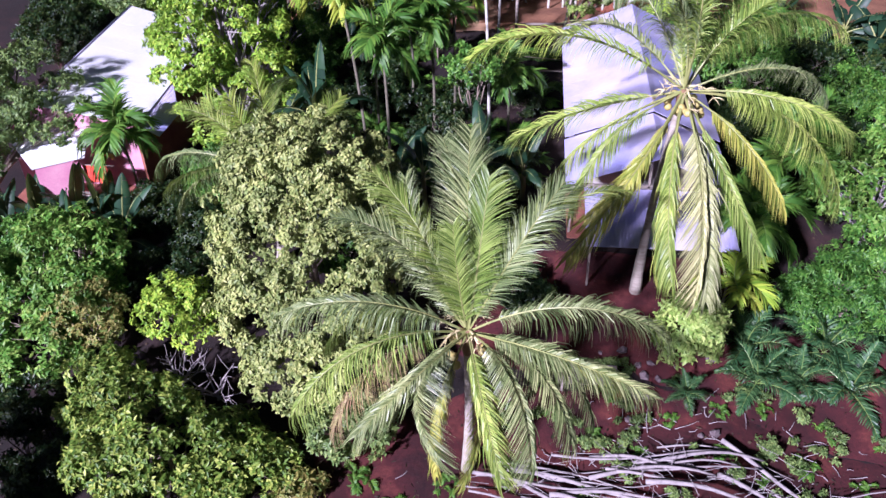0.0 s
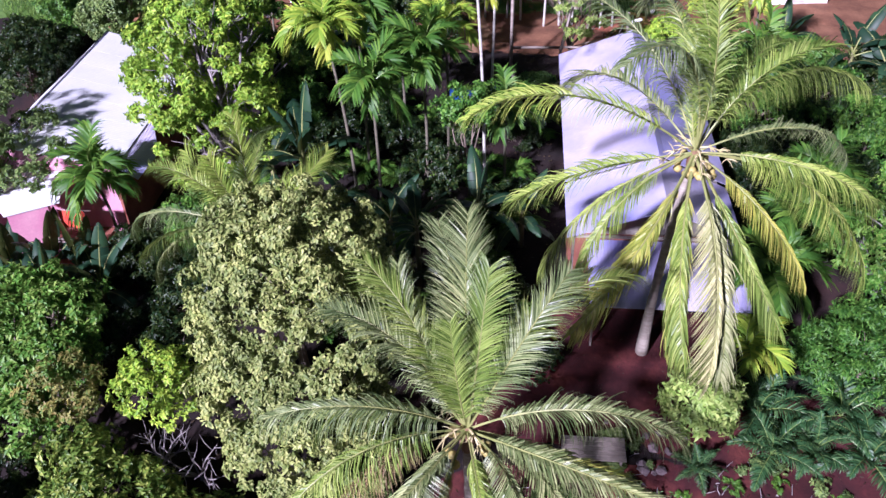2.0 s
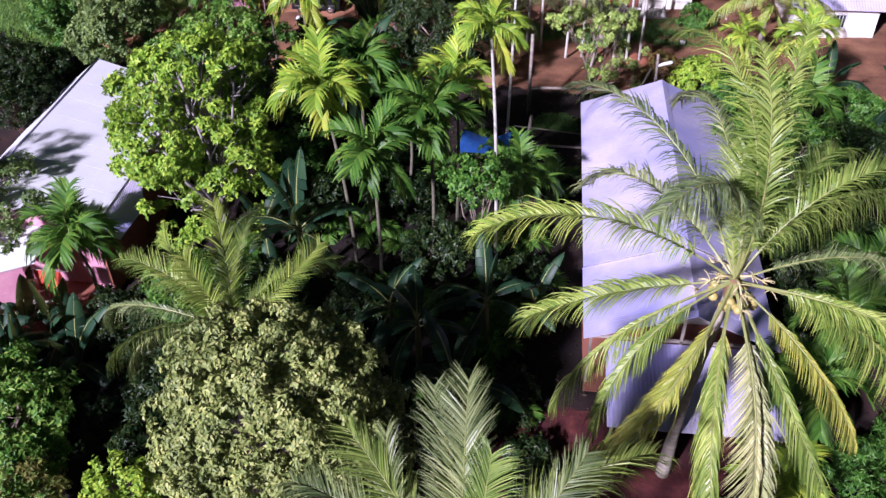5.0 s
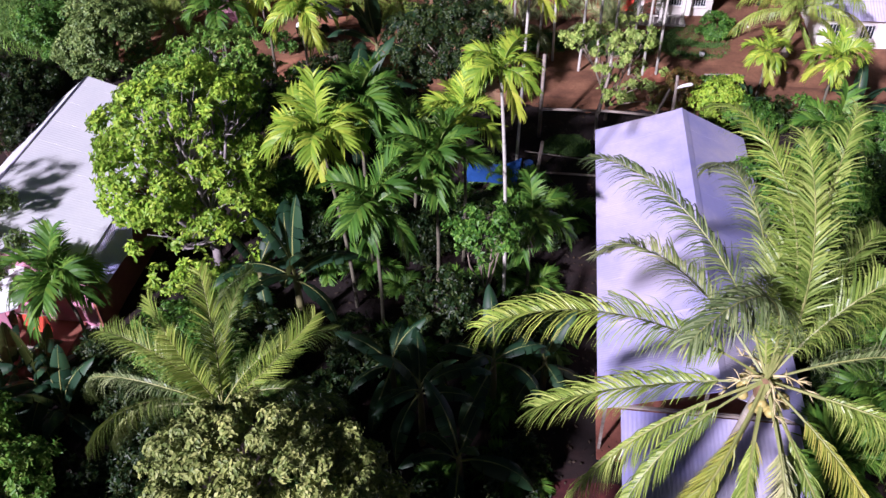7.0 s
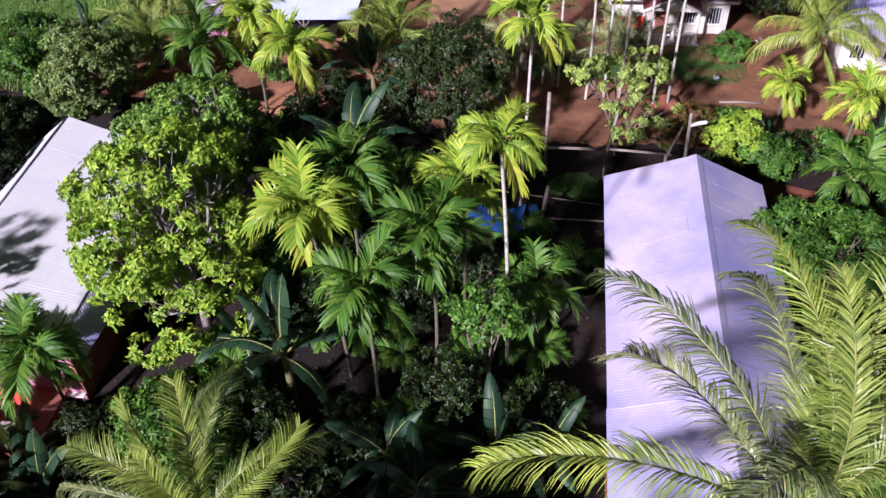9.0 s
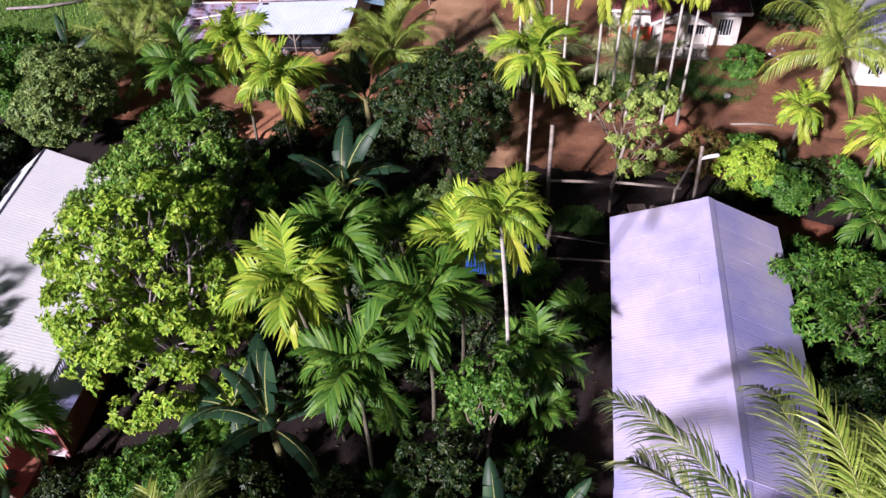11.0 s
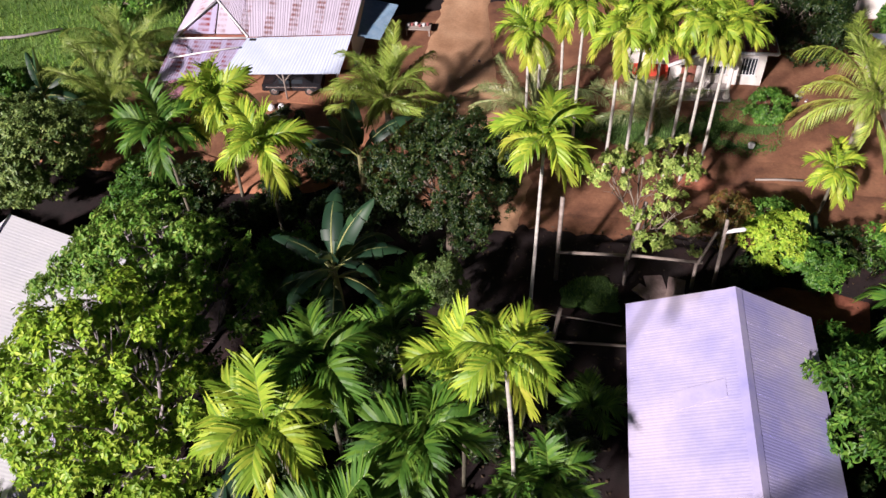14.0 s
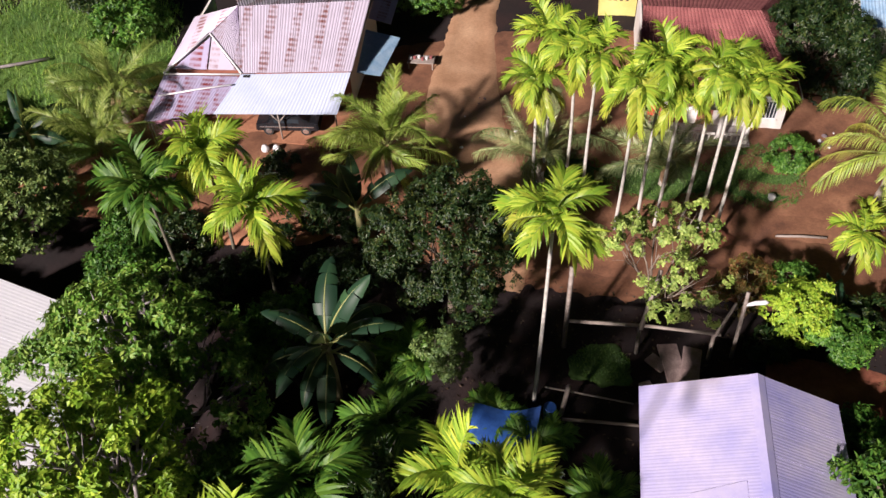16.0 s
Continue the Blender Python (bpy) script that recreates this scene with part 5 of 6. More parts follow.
for a, b in (((-23.8, 66.0, 3.0), (-21.35, 68.65, 4.28)), ((-18.85, 66.35, 3.02), (-21.35, 68.65, 4.28)), ((-23.8, 66.0, 2.92), (-18.85, 66.35, 2.95))):
    tube("fascia", [a, b], [0.075, 0.075], M["white_plastic"], h2, 4, "white painted fascia board")
sheets(h2, (-24.1, 62.4, 2.0), (-19.9, 63.5, 2.1), (-18.85, 66.2, 2.9), (-23.8, 65.9, 2.9), M["rusty_red"], 5, "rusted lean-to sheet", pitch=0.2)
sheets(h2, (-19.95, 63.4, 2.12), (-12.35, 64.05, 2.12), (-12.05, 67.15, 2.95), (-18.9, 66.35, 2.95), M["zinc_blue"], 7, "bright zinc carport sheet", pitch=0.22, amp=0.01)
slab("roof_panel", [(-11.9, 67.9, 2.4), (-10.5, 68.4, 1.85), (-9.8, 72.0, 2.3), (-12.1, 72.1, 2.75)], 0.04, M["blue_sheet"], h2, "faded blue side roof panel")
sheets(h2, (-10.5, 72.6, 2.9), (-10.5, 77.5, 2.9), (-12.0, 77.5, 3.3), (-12.0, 72.6, 3.3), M["rusty"], 4, pitch=0.2)
for x, y, z in ((-19.8, 63.55, 2.1), (-16.0, 63.75, 2.1), (-12.5, 64.15, 2.1), (-23.9, 62.6, 2.0)):
    tube("post", [(x, y, -0.2), (x, y, z)], [0.06, 0.05], M["wood"], h2, 6)
for s in (-1, 1):
    tube("brace", [(-16.0, 63.75, 1.5), (-16.0 + 0.45 * s, 63.78, 2.05)], [0.035, 0.035], M["wood"], h2, 5)
part("wall", boxes((-23.6, 67.2, -0.3, -12.2, 67.35, 2.95)), M["brown"], h2)
part("wall", boxes((-12.35, 67.35, -0.3, -12.2, 75.5, 2.95)), M["plaster"], h2)
part("wall", boxes((-23.6, 67.35, -0.3, -23.45, 75.0, 2.95)), M["plaster"], h2)
part("wall", boxes((-23.9, 62.8, -0.3, -23.8, 67.1, 1.95)), M["plaster"], h2)
part("wall", boxes((-23.8, 62.8, -0.3, -20.4, 62.9, 1.9)), M["pink"], h2)
part("carport_floor", boxes((-23.7, 63.4, -0.3, -12.3, 67.2, 0.14)), M["clay"], h2, "packed clay floor")

# car under the carport
car = thing("car", -15.8, 65.0, 0.14, "black parked car with silver trim under the carport", "car")
car.matrix_basis = pose(-15.8, 64.95, 0.14, 0, 0, 4)
prof = [(-2.0, 0.35), (-1.95, 0.75), (-1.2, 0.88), (-0.75, 1.32), (0.85, 1.38), (1.45, 0.95), (1.95, 0.85), (2.0, 0.35)]
bm = bmesh.new()
rings = []
for y in (-0.8, -0.72, 0.72, 0.8):
    k = 1.0 if abs(y) < 0.75 else 0.94
    rings.append([bm.verts.new((x * k, y, 0.35 + (z - 0.35) * k)) for x, z in prof])
for r0, r1 in zip(rings, rings[1:]):
    for i in range(len(prof)):
        j = (i + 1) % len(prof)
        bm.faces.new((r0[i], r0[j], r1[j], r1[i]))
bm.faces.new(rings[0][::-1])
bm.faces.new(rings[-1])
part("body", bm, M["dark_paint"], car)
part("trim", boxes((-1.7, -0.83, 0.62, 1.7, -0.79, 0.68)), M["chrome"], car, "silver side trim")
part("side_window", boxes((-0.75, -0.81, 0.95, 0.0, -0.775, 1.24)), M["glass"], car)
part("side_window", boxes((0.08, -0.81, 0.95, 0.8, -0.775, 1.26)), M["glass"], car)
for x in (-1.2, 1.15):
    for y in (-0.72, 0.72):
        v, f = tube_arrays([(x, y - 0.09, 0.31), (x, y + 0.09, 0.31)], [0.31, 0.31], 18)
        w = put("wheel", mesh_np("wheel", v, f, M["rubber"], smooth=False), car)
        v, f = tube_arrays([(x, y - 0.11, 0.31), (x, y - 0.085, 0.31)], [0.15, 0.21], 14)
        put("rim", mesh_np("rim", v, f, M["chrome"]), w, label="bright wheel cover")
for i, (x, y) in enumerate(((-16.8, 62.6), (-16.1, 62.7))):
    v, f = tube_arrays([(0, 0, 0), (0, 0, 0.22), (0, 0, 0.4), (0, 0, 0.47)], [0.25, 0.24, 0.17, 0.03], 14)
    tagged(put("basin", mesh_np("basin", v, f, M["white_plastic"], smooth=True), m=pose(x, y, gz(x, y) + 0.02)), "white plastic basin turned upside down on the ground", "basin", "upturned basins")

# white house with a red tiled roof
h4 = thing("house", 10, 69, 0, "white house with a red tiled hip roof and porch", "house")
h4.matrix_basis = Matrix.Identity(4)


def tiles(parent, a, b, c, d, mat, nu, nv, name="roof_course"):
    """Courses of tiles up a slope, each course one lapped, scalloped strip."""
    a, b, c, d = (np.array(p, float) for p in (a, b, c, d))
    n = np.cross(b - a, d - a)
    n = n / np.linalg.norm(n) * (1 if np.cross(b - a, d - a)[2] > 0 else -1)
    for j in range(nv):
        v0, v1 = j / nv, min(1, (j + 1.15) / nv)
        verts, faces = [], []
        for v, h in ((v0, 0.05), (v1, 0.012)):
            for i in range(nu * 3 + 1):
                u = i / (nu * 3)
                p = (a * (1 - u) + b * u) * (1 - v) + (d * (1 - u) + c * u) * v
                verts.append(p + n * (h + 0.025 * (1 if i % 3 else 0)))
        m = nu * 3 + 1
        faces = [(i, i + 1, m + i + 1, m + i) for i in range(m - 1)]
        verts += [v - n * 0.03 for v in verts[:m]]
        faces += [(2 * m + i, 2 * m + i + 1, i + 1, i) for i in range(m - 1)]
        put(name, mesh_np(name, verts, faces, mat), parent)


tiles(h4, (5.4, 66.9, 3.0), (14.8, 67.0, 3.0), (12.6, 72.6, 5.1), (5.6, 72.6, 5.1), M["tile"], 34, 16)
tiles(h4, (14.8, 67.0, 3.0), (14.8, 78.0, 3.0), (12.6, 72.7, 5.1), (12.6, 72.6, 5.1), M["tile"], 36, 14)
tiles(h4, (14.8, 78.2, 3.0), (5.4, 78.2, 3.0), (5.6, 72.6, 5.1), (12.6, 72.6, 5.1), M["tile"], 30, 12)
tiles(h4, (8.2, 65.6, 2.75), (8.2, 68.2, 2.75), (10.2, 69.6, 3.75), (10.2, 65.6, 3.75), M["tile"], 10, 7)
tiles(h4, (12.2, 65.6, 2.75), (12.2, 68.2, 2.75), (10.2, 69.6, 3.75), (10.2, 65.6, 3.75), M["tile"], 10, 7)
for a, b in (((8.15, 65.6, 2.7), (10.2, 65.6, 3.72)), ((12.25, 65.6, 2.7), (10.2, 65.6, 3.72)), ((5.3, 66.85, 2.92), (8.2, 66.9, 2.92)), ((12.2, 66.95, 2.92), (14.85, 66.95, 2.92)), ((14.85, 66.95, 2.92), (14.85, 78, 2.92))):
    tube("fascia", [a, b], [0.13, 0.13], M["white_plastic"], h4, 4, "white painted fascia board")
slab("gable", [(8.4, 65.75, 2.72), (12.0, 65.75, 2.72), (10.2, 65.75, 3.6)], 0.1, M["plaster"], h4)
part("wall", boxes((5.7, 68.2, -0.2, 8.6, 68.35, 2.95), (8.6, 68.2, -0.2, 8.6001, 68.35, 2.95)), M["plaster"], h4)
part("wall", boxes((8.6, 67.5, -0.2, 14.4, 67.65, 2.95)), M["plaster"], h4)
part("wall", boxes((14.25, 67.65, -0.2, 14.4, 77.6, 2.95)), M["plaster"], h4)
part("wall", boxes((5.7, 68.35, -0.2, 5.85, 77.6, 2.95)), M["plaster"], h4)
part("wall_band", boxes((5.72, 68.17, -0.15, 8.58, 68.197, 1.0)), M["red_cloth"], h4, "red painted lower wall")
part("porch_floor", boxes((6.5, 65.7, -0.2, 12.4, 67.5, 0.22)), M["cement"], h4)
for x in (7.0, 10.5, 12.1):
    v, f = tube_arrays([(x, 66.0, 0.2), (x, 66.0, 0.45), (x, 66.0, 0.5), (x, 66.0, 2.5), (x, 66.0, 2.75)], [0.2, 0.2, 0.13, 0.12, 0.2], 12)
    put("column", mesh_np("column", v, f, M["plaster"]), h4, label="white turned porch column")
part("balustrade", boxes((7.2, 65.95, 0.7, 10.3, 66.05, 0.82), (10.7, 65.95, 0.7, 12.0, 66.05, 0.82)), M["plaster"], h4)
for i in range(14):
    x = 7.35 + i * 0.33
    if abs(x - 10.5) > 0.2:
        part("baluster", boxes((x - 0.04, 65.96, 0.2, x + 0.04, 66.04, 0.7)), M["plaster"], h4)
window(h4, 10.9, 0.95, 12.1, 2.3, 67.47, 5)
window(h4, 12.9, 0.95, 13.9, 2.3, 67.47, 4)
part("door", boxes((9.3, 67.44, 0.2, 10.2, 67.49, 2.3)), M["brown"], h4, "red brown front door")

# white-roofed house with a pink end wall, on lower ground
h3 = thing("house", -23, 40, 0, "white zinc roofed house with a pink end wall", "house")
h3.matrix_basis = Matrix.Identity(4)
sheets(h3, (-20.1, 32.8, 2.05), (-20.1, 47.6, 2.05), (-26.75, 48.9, 3.25), (-26.75, 32.8, 3.25), M["zinc_white"], 16, "sunlit white zinc sheet", pitch=0.2, amp=0.002)
sheets(h3, (-29.3, 32.8, 1.35), (-29.3, 48.0, 1.35), (-26.75, 48.9, 3.25), (-26.75, 32.8, 3.25), M["zinc_white"], 16, pitch=0.2, amp=0.002)
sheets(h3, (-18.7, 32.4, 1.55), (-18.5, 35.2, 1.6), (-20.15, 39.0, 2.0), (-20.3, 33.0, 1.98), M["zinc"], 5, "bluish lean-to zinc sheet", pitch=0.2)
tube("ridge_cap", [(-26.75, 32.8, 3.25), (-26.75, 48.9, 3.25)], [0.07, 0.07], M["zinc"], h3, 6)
part("wall", boxes((-20.7, 33.4, -3.9, -20.55, 46.8, 2.02)), M["brown"], h3)
part("wall", boxes((-28.9, 46.6, -3.9, -20.7, 46.75, 1.5)), M["pink"], h3)
part("wall", boxes((-28.9, 33.4, -3.9, -28.75, 46.6, 1.5)), M["pink"], h3)
part("wall", boxes((-28.75, 33.4, -3.9, -20.7, 33.55, 1.5)), M["pink"], h3, "pink painted plaster end wall")
slab("gable", [(-28.8, 33.42, 1.5), (-20.7, 33.42, 1.5), (-20.7, 33.42, 2.0), (-26.75, 33.42, 3.1)], 0.12, M["pink"], h3)
slab("awning", [(-27.9, 31.9, 0.95), (-25.5, 29.5, 0.75), (-22.9, 30.9, 0.85), (-23.6, 33.3, 1.35), (-28.1, 33.5, 1.4)], 0.06, M["zinc_white"], h3, "white awning sheet over the terrace")
slab("front_wall", [(-25.4, 29.62, 0.7), (-25.4, 29.62, -2.7), (-23.5, 30.64, -2.7), (-23.5, 30.64, 0.75)], 0.12, M["pink"], h3, "pink painted porch wall")
part("terrace", boxes((-28.5, 29.4, -4.2, -21.5, 33.4, -2.6)), M["brown"], h3, "low terrace")
for i in range(6):
    part("rail", boxes((-23.4, 30.2 - 0.02 * i, -2.4 + 0.24 * i, -21.3, 30.26 - 0.02 * i, -2.28 + 0.24 * i)), M["wood"], h3)
for i, x in enumerate((-23.4, -22.6)):
    v = [(x + 0.74 * u, 31.2 + 0.06 * math.sin(6 * u + z * 3), 0.1 - 1.2 * z) for z in np.linspace(0, 1, 5) for u in np.linspace(0, 1, 7)]
    f = [(j * 7 + k, j * 7 + k + 1, j * 7 + k + 8, j * 7 + k + 7) for j in range(4) for k in range(6)]
    me = mesh_np("hanging_cloth", v, f, M["red_cloth"], smooth=True)
    tagged(put("hanging_cloth", me), "red cloth hung over the terrace rail", "cloth", "red cloths")
tube("rail_pole", [(-23.5, 31.2, 0.12), (-21.4, 31.2, 0.12)], [0.03, 0.03], M["wood"], h3, 6)

# far houses on the right
h5 = thing("house", 24, 64, 0, "pale far house with dark windows", "house")
h5.matrix_basis = Matrix.Identity(4)
part("wall", boxes((21.4, 63.5, -0.3, 27.5, 63.65, 2.6)), M["plaster"], h5)
part("wall", boxes((21.4, 63.65, -0.3, 21.55, 70.0, 2.6)), M["plaster"], h5)
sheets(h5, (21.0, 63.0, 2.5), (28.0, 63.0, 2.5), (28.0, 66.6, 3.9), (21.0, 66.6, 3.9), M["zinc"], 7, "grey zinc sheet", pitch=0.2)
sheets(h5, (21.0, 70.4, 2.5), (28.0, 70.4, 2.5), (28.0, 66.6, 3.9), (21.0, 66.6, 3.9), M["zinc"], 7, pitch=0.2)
window(h5, 22.0, 0.9, 23.0, 2.0, 63.47, 3)
window(h5, 24.2, 0.9, 25.2, 2.0, 63.47, 3)

# ---- timber frame, lamp post, clutter behind the zinc house ----
def beam(parent, a, b, w=0.09, name="beam", label=""):
    return tube(name, [a, Vector(a).lerp(Vector(b), 0.5) + Vector((0, 0, 0.015)), b], [w, w * 0.95, w * 0.9], M["wood"], parent, 4, label)


fr = thing("timber_frame", 2, 50, 0, "unfinished weathered timber frame of a shed", "timber frame")
fr.matrix_basis = Matrix.Identity(4)
beam(fr, (2.0, 49.9, -0.5), (2.0, 50.3, 5.6), 0.13, "post")
beam(fr, (2.0, 46.0, -0.5), (2.25, 46.3, 2.1), 0.12, "post")
beam(fr, (5.55, 49.9, -0.4), (5.45, 50.0, 2.0), 0.11, "post")
beam(fr, (5.5, 49.95, 1.9), (6.15, 51.6, 4.4), 0.12, "post")
beam(fr, (8.95, 49.9, -0.4), (8.9, 50.0, 2.0), 0.10, "post")
beam(fr, (1.9, 50.05, 1.95), (5.5, 50.1, 2.0), 0.11)
beam(fr, (5.4, 50.1, 2.05), (9.2, 50.0, 1.95), 0.10)
beam(fr, (2.1, 45.6, 0.35), (5.6, 45.7, 0.3), 0.09)
beam(fr, (1.2, 46.9, 0.9), (5.3, 46.5, 0.8), 0.05)
beam(fr, (8.95, 49.95, 1.9), (9.7, 50.8, 3.4), 0.09, "brace")
lp = thing("lamp_post", 10.1, 50.2, None, "timber lamp post with a white lamp arm", "lamp post")
tube("pole", [(0, 0, -0.2), (-0.06, 0.2, 2.2), (-0.12, 0.45, 4.4)], [0.11, 0.10, 0.09], M["wood"], lp, 7)
tube("lamp_head", [(-0.1, 0.35, 3.6), (0.3, 0.36, 3.78), (0.75, 0.37, 3.9), (0.86, 0.37, 3.9)], [0.07, 0.11, 0.12, 0.06], M["white_plastic"], lp, 8, "white lamp housing")
for i, (x, y, sx, sy, rot) in enumerate(((7.3, 49.2, 0.5, 1.4, 12), (8.1, 49.3, 0.45, 1.2, -8), (6.2, 47.6, 0.3, 0.7, 30), (6.5, 49.4, 0.35, 0.5, 50))):
    bm = boxes((-sx, -sy, 0, sx, sy, 0.12), bevel=0.03)
    ob = part("concrete_slab", bm, M["rubble"], None, m=pose(x, y, gz(x, y) + 0.02, 0, 4, rot))
    tagged(ob, "broken grey concrete slab on the ground", "slab", "broken slabs")
v, f = [], []
for j in range(7):
    for i in range(11):
        u, w = i / 10, j / 6
        v.append((-2.1 + 3.0 * u + 0.2 * w, 43.6 + 1.8 * w + 0.2 * u, 0.75 + 0.22 * math.sin(5 * u + 2 * w) * (0.4 + w) + 0.35 * w))
f = [(j * 11 + i, j * 11 + i + 1, j * 11 + i + 12, j * 11 + i + 11) for j in range(6) for i in range(10)]
tp = thing("tarpaulin", 0, 0, 0, "crumpled blue tarpaulin sheet on low poles", "tarpaulin")
tp.matrix_basis = Matrix.Identity(4)
put("cloth", mesh_np("cloth", v, f, M["tarp"], smooth=True), tp)
for x, y in ((-2.0, 43.7), (0.8, 43.9), (-1.8, 45.3), (1.0, 45.5)):
    tube("pole", [(x, y, -0.2), (x, y, 0.85 if y < 44.5 else 1.1)], [0.04, 0.035], M["wood"], tp, 5)
v, f = tube_arrays([(0, 0, 0), (0, 0, 0.05), (0, 0, 0.3), (0, 0, 0.32), (0, 0, 0.6), (0, 0, 0.62), (0, 0, 0.88), (0, 0, 0.9)], [0.28, 0.29, 0.29, 0.305, 0.305, 0.29, 0.29, 0.26], 16)
tagged(put("barrel", mesh_np("barrel", v, f, M["tarp"]), m=pose(1.5, 45.9, gz(1.5, 45.9))), "blue plastic barrel beside the timber frame", "barrel")


def plastic_chair(x, y, z, rot, label):
    c = thing("plastic_chair", x, y, z, label, "chair", "white chairs")
    c.matrix_basis = pose(x, y, z, 0, 0, rot)
    part("seat", boxes((-0.24, -0.24, 0.42, 0.24, 0.24, 0.46), bevel=0.015), M["white_plastic"], c)
    part("backrest", boxes((-0.24, 0.22, 0.46, 0.24, 0.26, 0.86), bevel=0.015), M["white_plastic"], c)
    for sx in (-1, 1):
        for sy in (-1, 1):
            tube("leg", [(0.21 * sx, 0.21 * sy, 0.43), (0.25 * sx, 0.25 * sy, 0)], [0.025, 0.02], M["white_plastic"], c, 6)
        part("armrest", boxes((0.22 * sx - 0.03, -0.22, 0.64, 0.22 * sx + 0.03, 0.24, 0.67)), M["white_plastic"], c)


plastic_chair(-21.6, 34.4, gz(-21.6, 34.4), 20, "white plastic chair standing on red earth")
plastic_chair(-20.9, 35.3, gz(-20.9, 35.3), 200, "white plastic chair standing on red earth")
tb = thing("table", -21.3, 33.6, None, "low table with a white cloth on red earth", "table")
part("tabletop", boxes((-0.7, -0.5, 0.68, 0.7, 0.5, 0.73), bevel=0.01), M["white_plastic"], tb)
for sx in (-1, 1):
    for sy in (-1, 1):
        part("leg", boxes((0.6 * sx - 0.03, 0.4 * sy - 0.03, 0, 0.6 * sx + 0.03, 0.4 * sy + 0.03, 0.68)), M["wood"], tb)

# ---- felled logs and twigs at the near edge ----
rng = np.random.default_rng(77)
for i in range(64):
    x, y = rng.uniform(3.0, 20.5), rng.uniform(8.6, 12.4) + 0.04 * i % 1
    a, ln = rng.normal(0.05, 0.22), rng.uniform(2.2, 6.5)
    r = rng.uniform(0.035, 0.12)
    p0, p1 = (x - ln / 2 * math.cos(a), y - ln / 2 * math.sin(a)), (x + ln / 2 * math.cos(a), y + ln / 2 * math.sin(a))
    z = 0.1 + 0.45 * rng.random()
    pts = [(p0[0] + (p1[0] - p0[0]) * t, p0[1] + (p1[1] - p0[1]) * t + 0.24 * math.sin(4 * t + i), gz(p0[0] + (p1[0] - p0[0]) * t, p0[1] + (p1[1] - p0[1]) * t) + z + 0.1 * math.sin(3 * t + i)) for t in np.linspace(0, 1, 8)]
    tagged(tube("log", pts, [r * (1 - 0.55 * t) for t in np.linspace(0, 1, 8)], M["twig"], None, 7), "pale bare felled trunk lying in a pile", "log", "felled log pile")
pieces = []
for i in range(320):
    x, y = rng.uniform(2.0, 21.0), rng.uniform(8.0, 12.4)
    d = Vector((rng.normal(0, 1), rng.normal(0, 0.5), rng.normal(0.1, 0.25))).normalized() * rng.uniform(0.5, 1.6)
    s = Vector((x, y, gz(x, y) + 0.1 + 0.5 * rng.random()))
    pieces.append(tube_arrays([s, s + d * 0.5 + Vector(rng.normal(0, 0.07, 3)), s + d], [0.018, 0.012, 0.004], 4))
tagged(put("twigs", mesh_np("twigs", *join(pieces), M["twig"])), "tangle of thin pale twigs over the felled logs", "twigs", kind="stuff")


def dead_shrub(x, y, z, size, seed):
    rng = np.random.default_rng(seed)
    pieces = []
    for i in range(9):
        d = Vector((rng.normal(0, 1), rng.normal(0, 1), 0.8 + rng.random())).normalized()
        m, e = d * size * 0.5 + Vector(rng.normal(0, 0.1, 3)), d * size
        pieces.append(tube_arrays([(0, 0, 0), m, e], [0.05, 0.035, 0.012], 5))
        for j in range(4):
            s = m.lerp(e, rng.random())
            q = s + (d + Vector(rng.normal(0, 0.7, 3))).normalized() * size * 0.4
            pieces.append(tube_arrays([s, s.lerp(q, 0.5) + Vector(rng.normal(0, 0.05, 3)), q], [0.022, 0.014, 0.005], 4))
    g = gz(x, y)
    pieces.append(tube_arrays([(0, 0, g - z - 0.1), (0.05, 0, (g - z) / 2), (0, 0, 0)], [0.09, 0.07, 0.05], 6))
    ob = put("dead_shrub", mesh_np("dead_shrub", *join(pieces), M["twig"], smooth=True), m=Matrix.Translation((x, y, z)))
    return tagged(ob, "bare grey branched dead shrub", "shrub")


FERN = [frond_mesh("frond", [M["cycad"], M["shaft"]], 2.1, rise, droop, 44, 0.62, 0.045, 0.35, 140 + i, start=0.08, fwd=0.6, lift=0.35, flop=0.05 - 0.1 * (i % 2), base_r=0.022, jitter=0.07, twist=0.35) for i, (rise, droop) in enumerate(((82, 40), (66, 60), (48, 66), (30, 60), (14, 46)))]
dead_shrub(-9.9, 14.4, -1.1, 2.1, 5)
dead_shrub(-11.6, 14.8, -0.9, 1.5, 6)
for i, (x, y, s) in enumerate(((13.6, 19.6, 1.2), (17.4, 20.2, 1.35), (13.8, 17.6, 1.1), (18.2, 18.2, 1.3), (15.9, 18.4, 0.9), (10.4, 16.0, 0.6), (19.8, 21.4, 1.2))):
    p = thing("young_palm", x, y, None, "low young palm with dark feathery fronds on red earth", "palm", "young palms")
    a = 40 * i
    for k in range(11):
        a += 137.5
        put("frond", FERN[min(4, k // 2)], p, Matrix.Translation((0, 0, 0.35)) @ Euler((0, 0, radians(a))).to_matrix().to_4x4() @ Matrix.Diagonal((s, s, s, 1)))

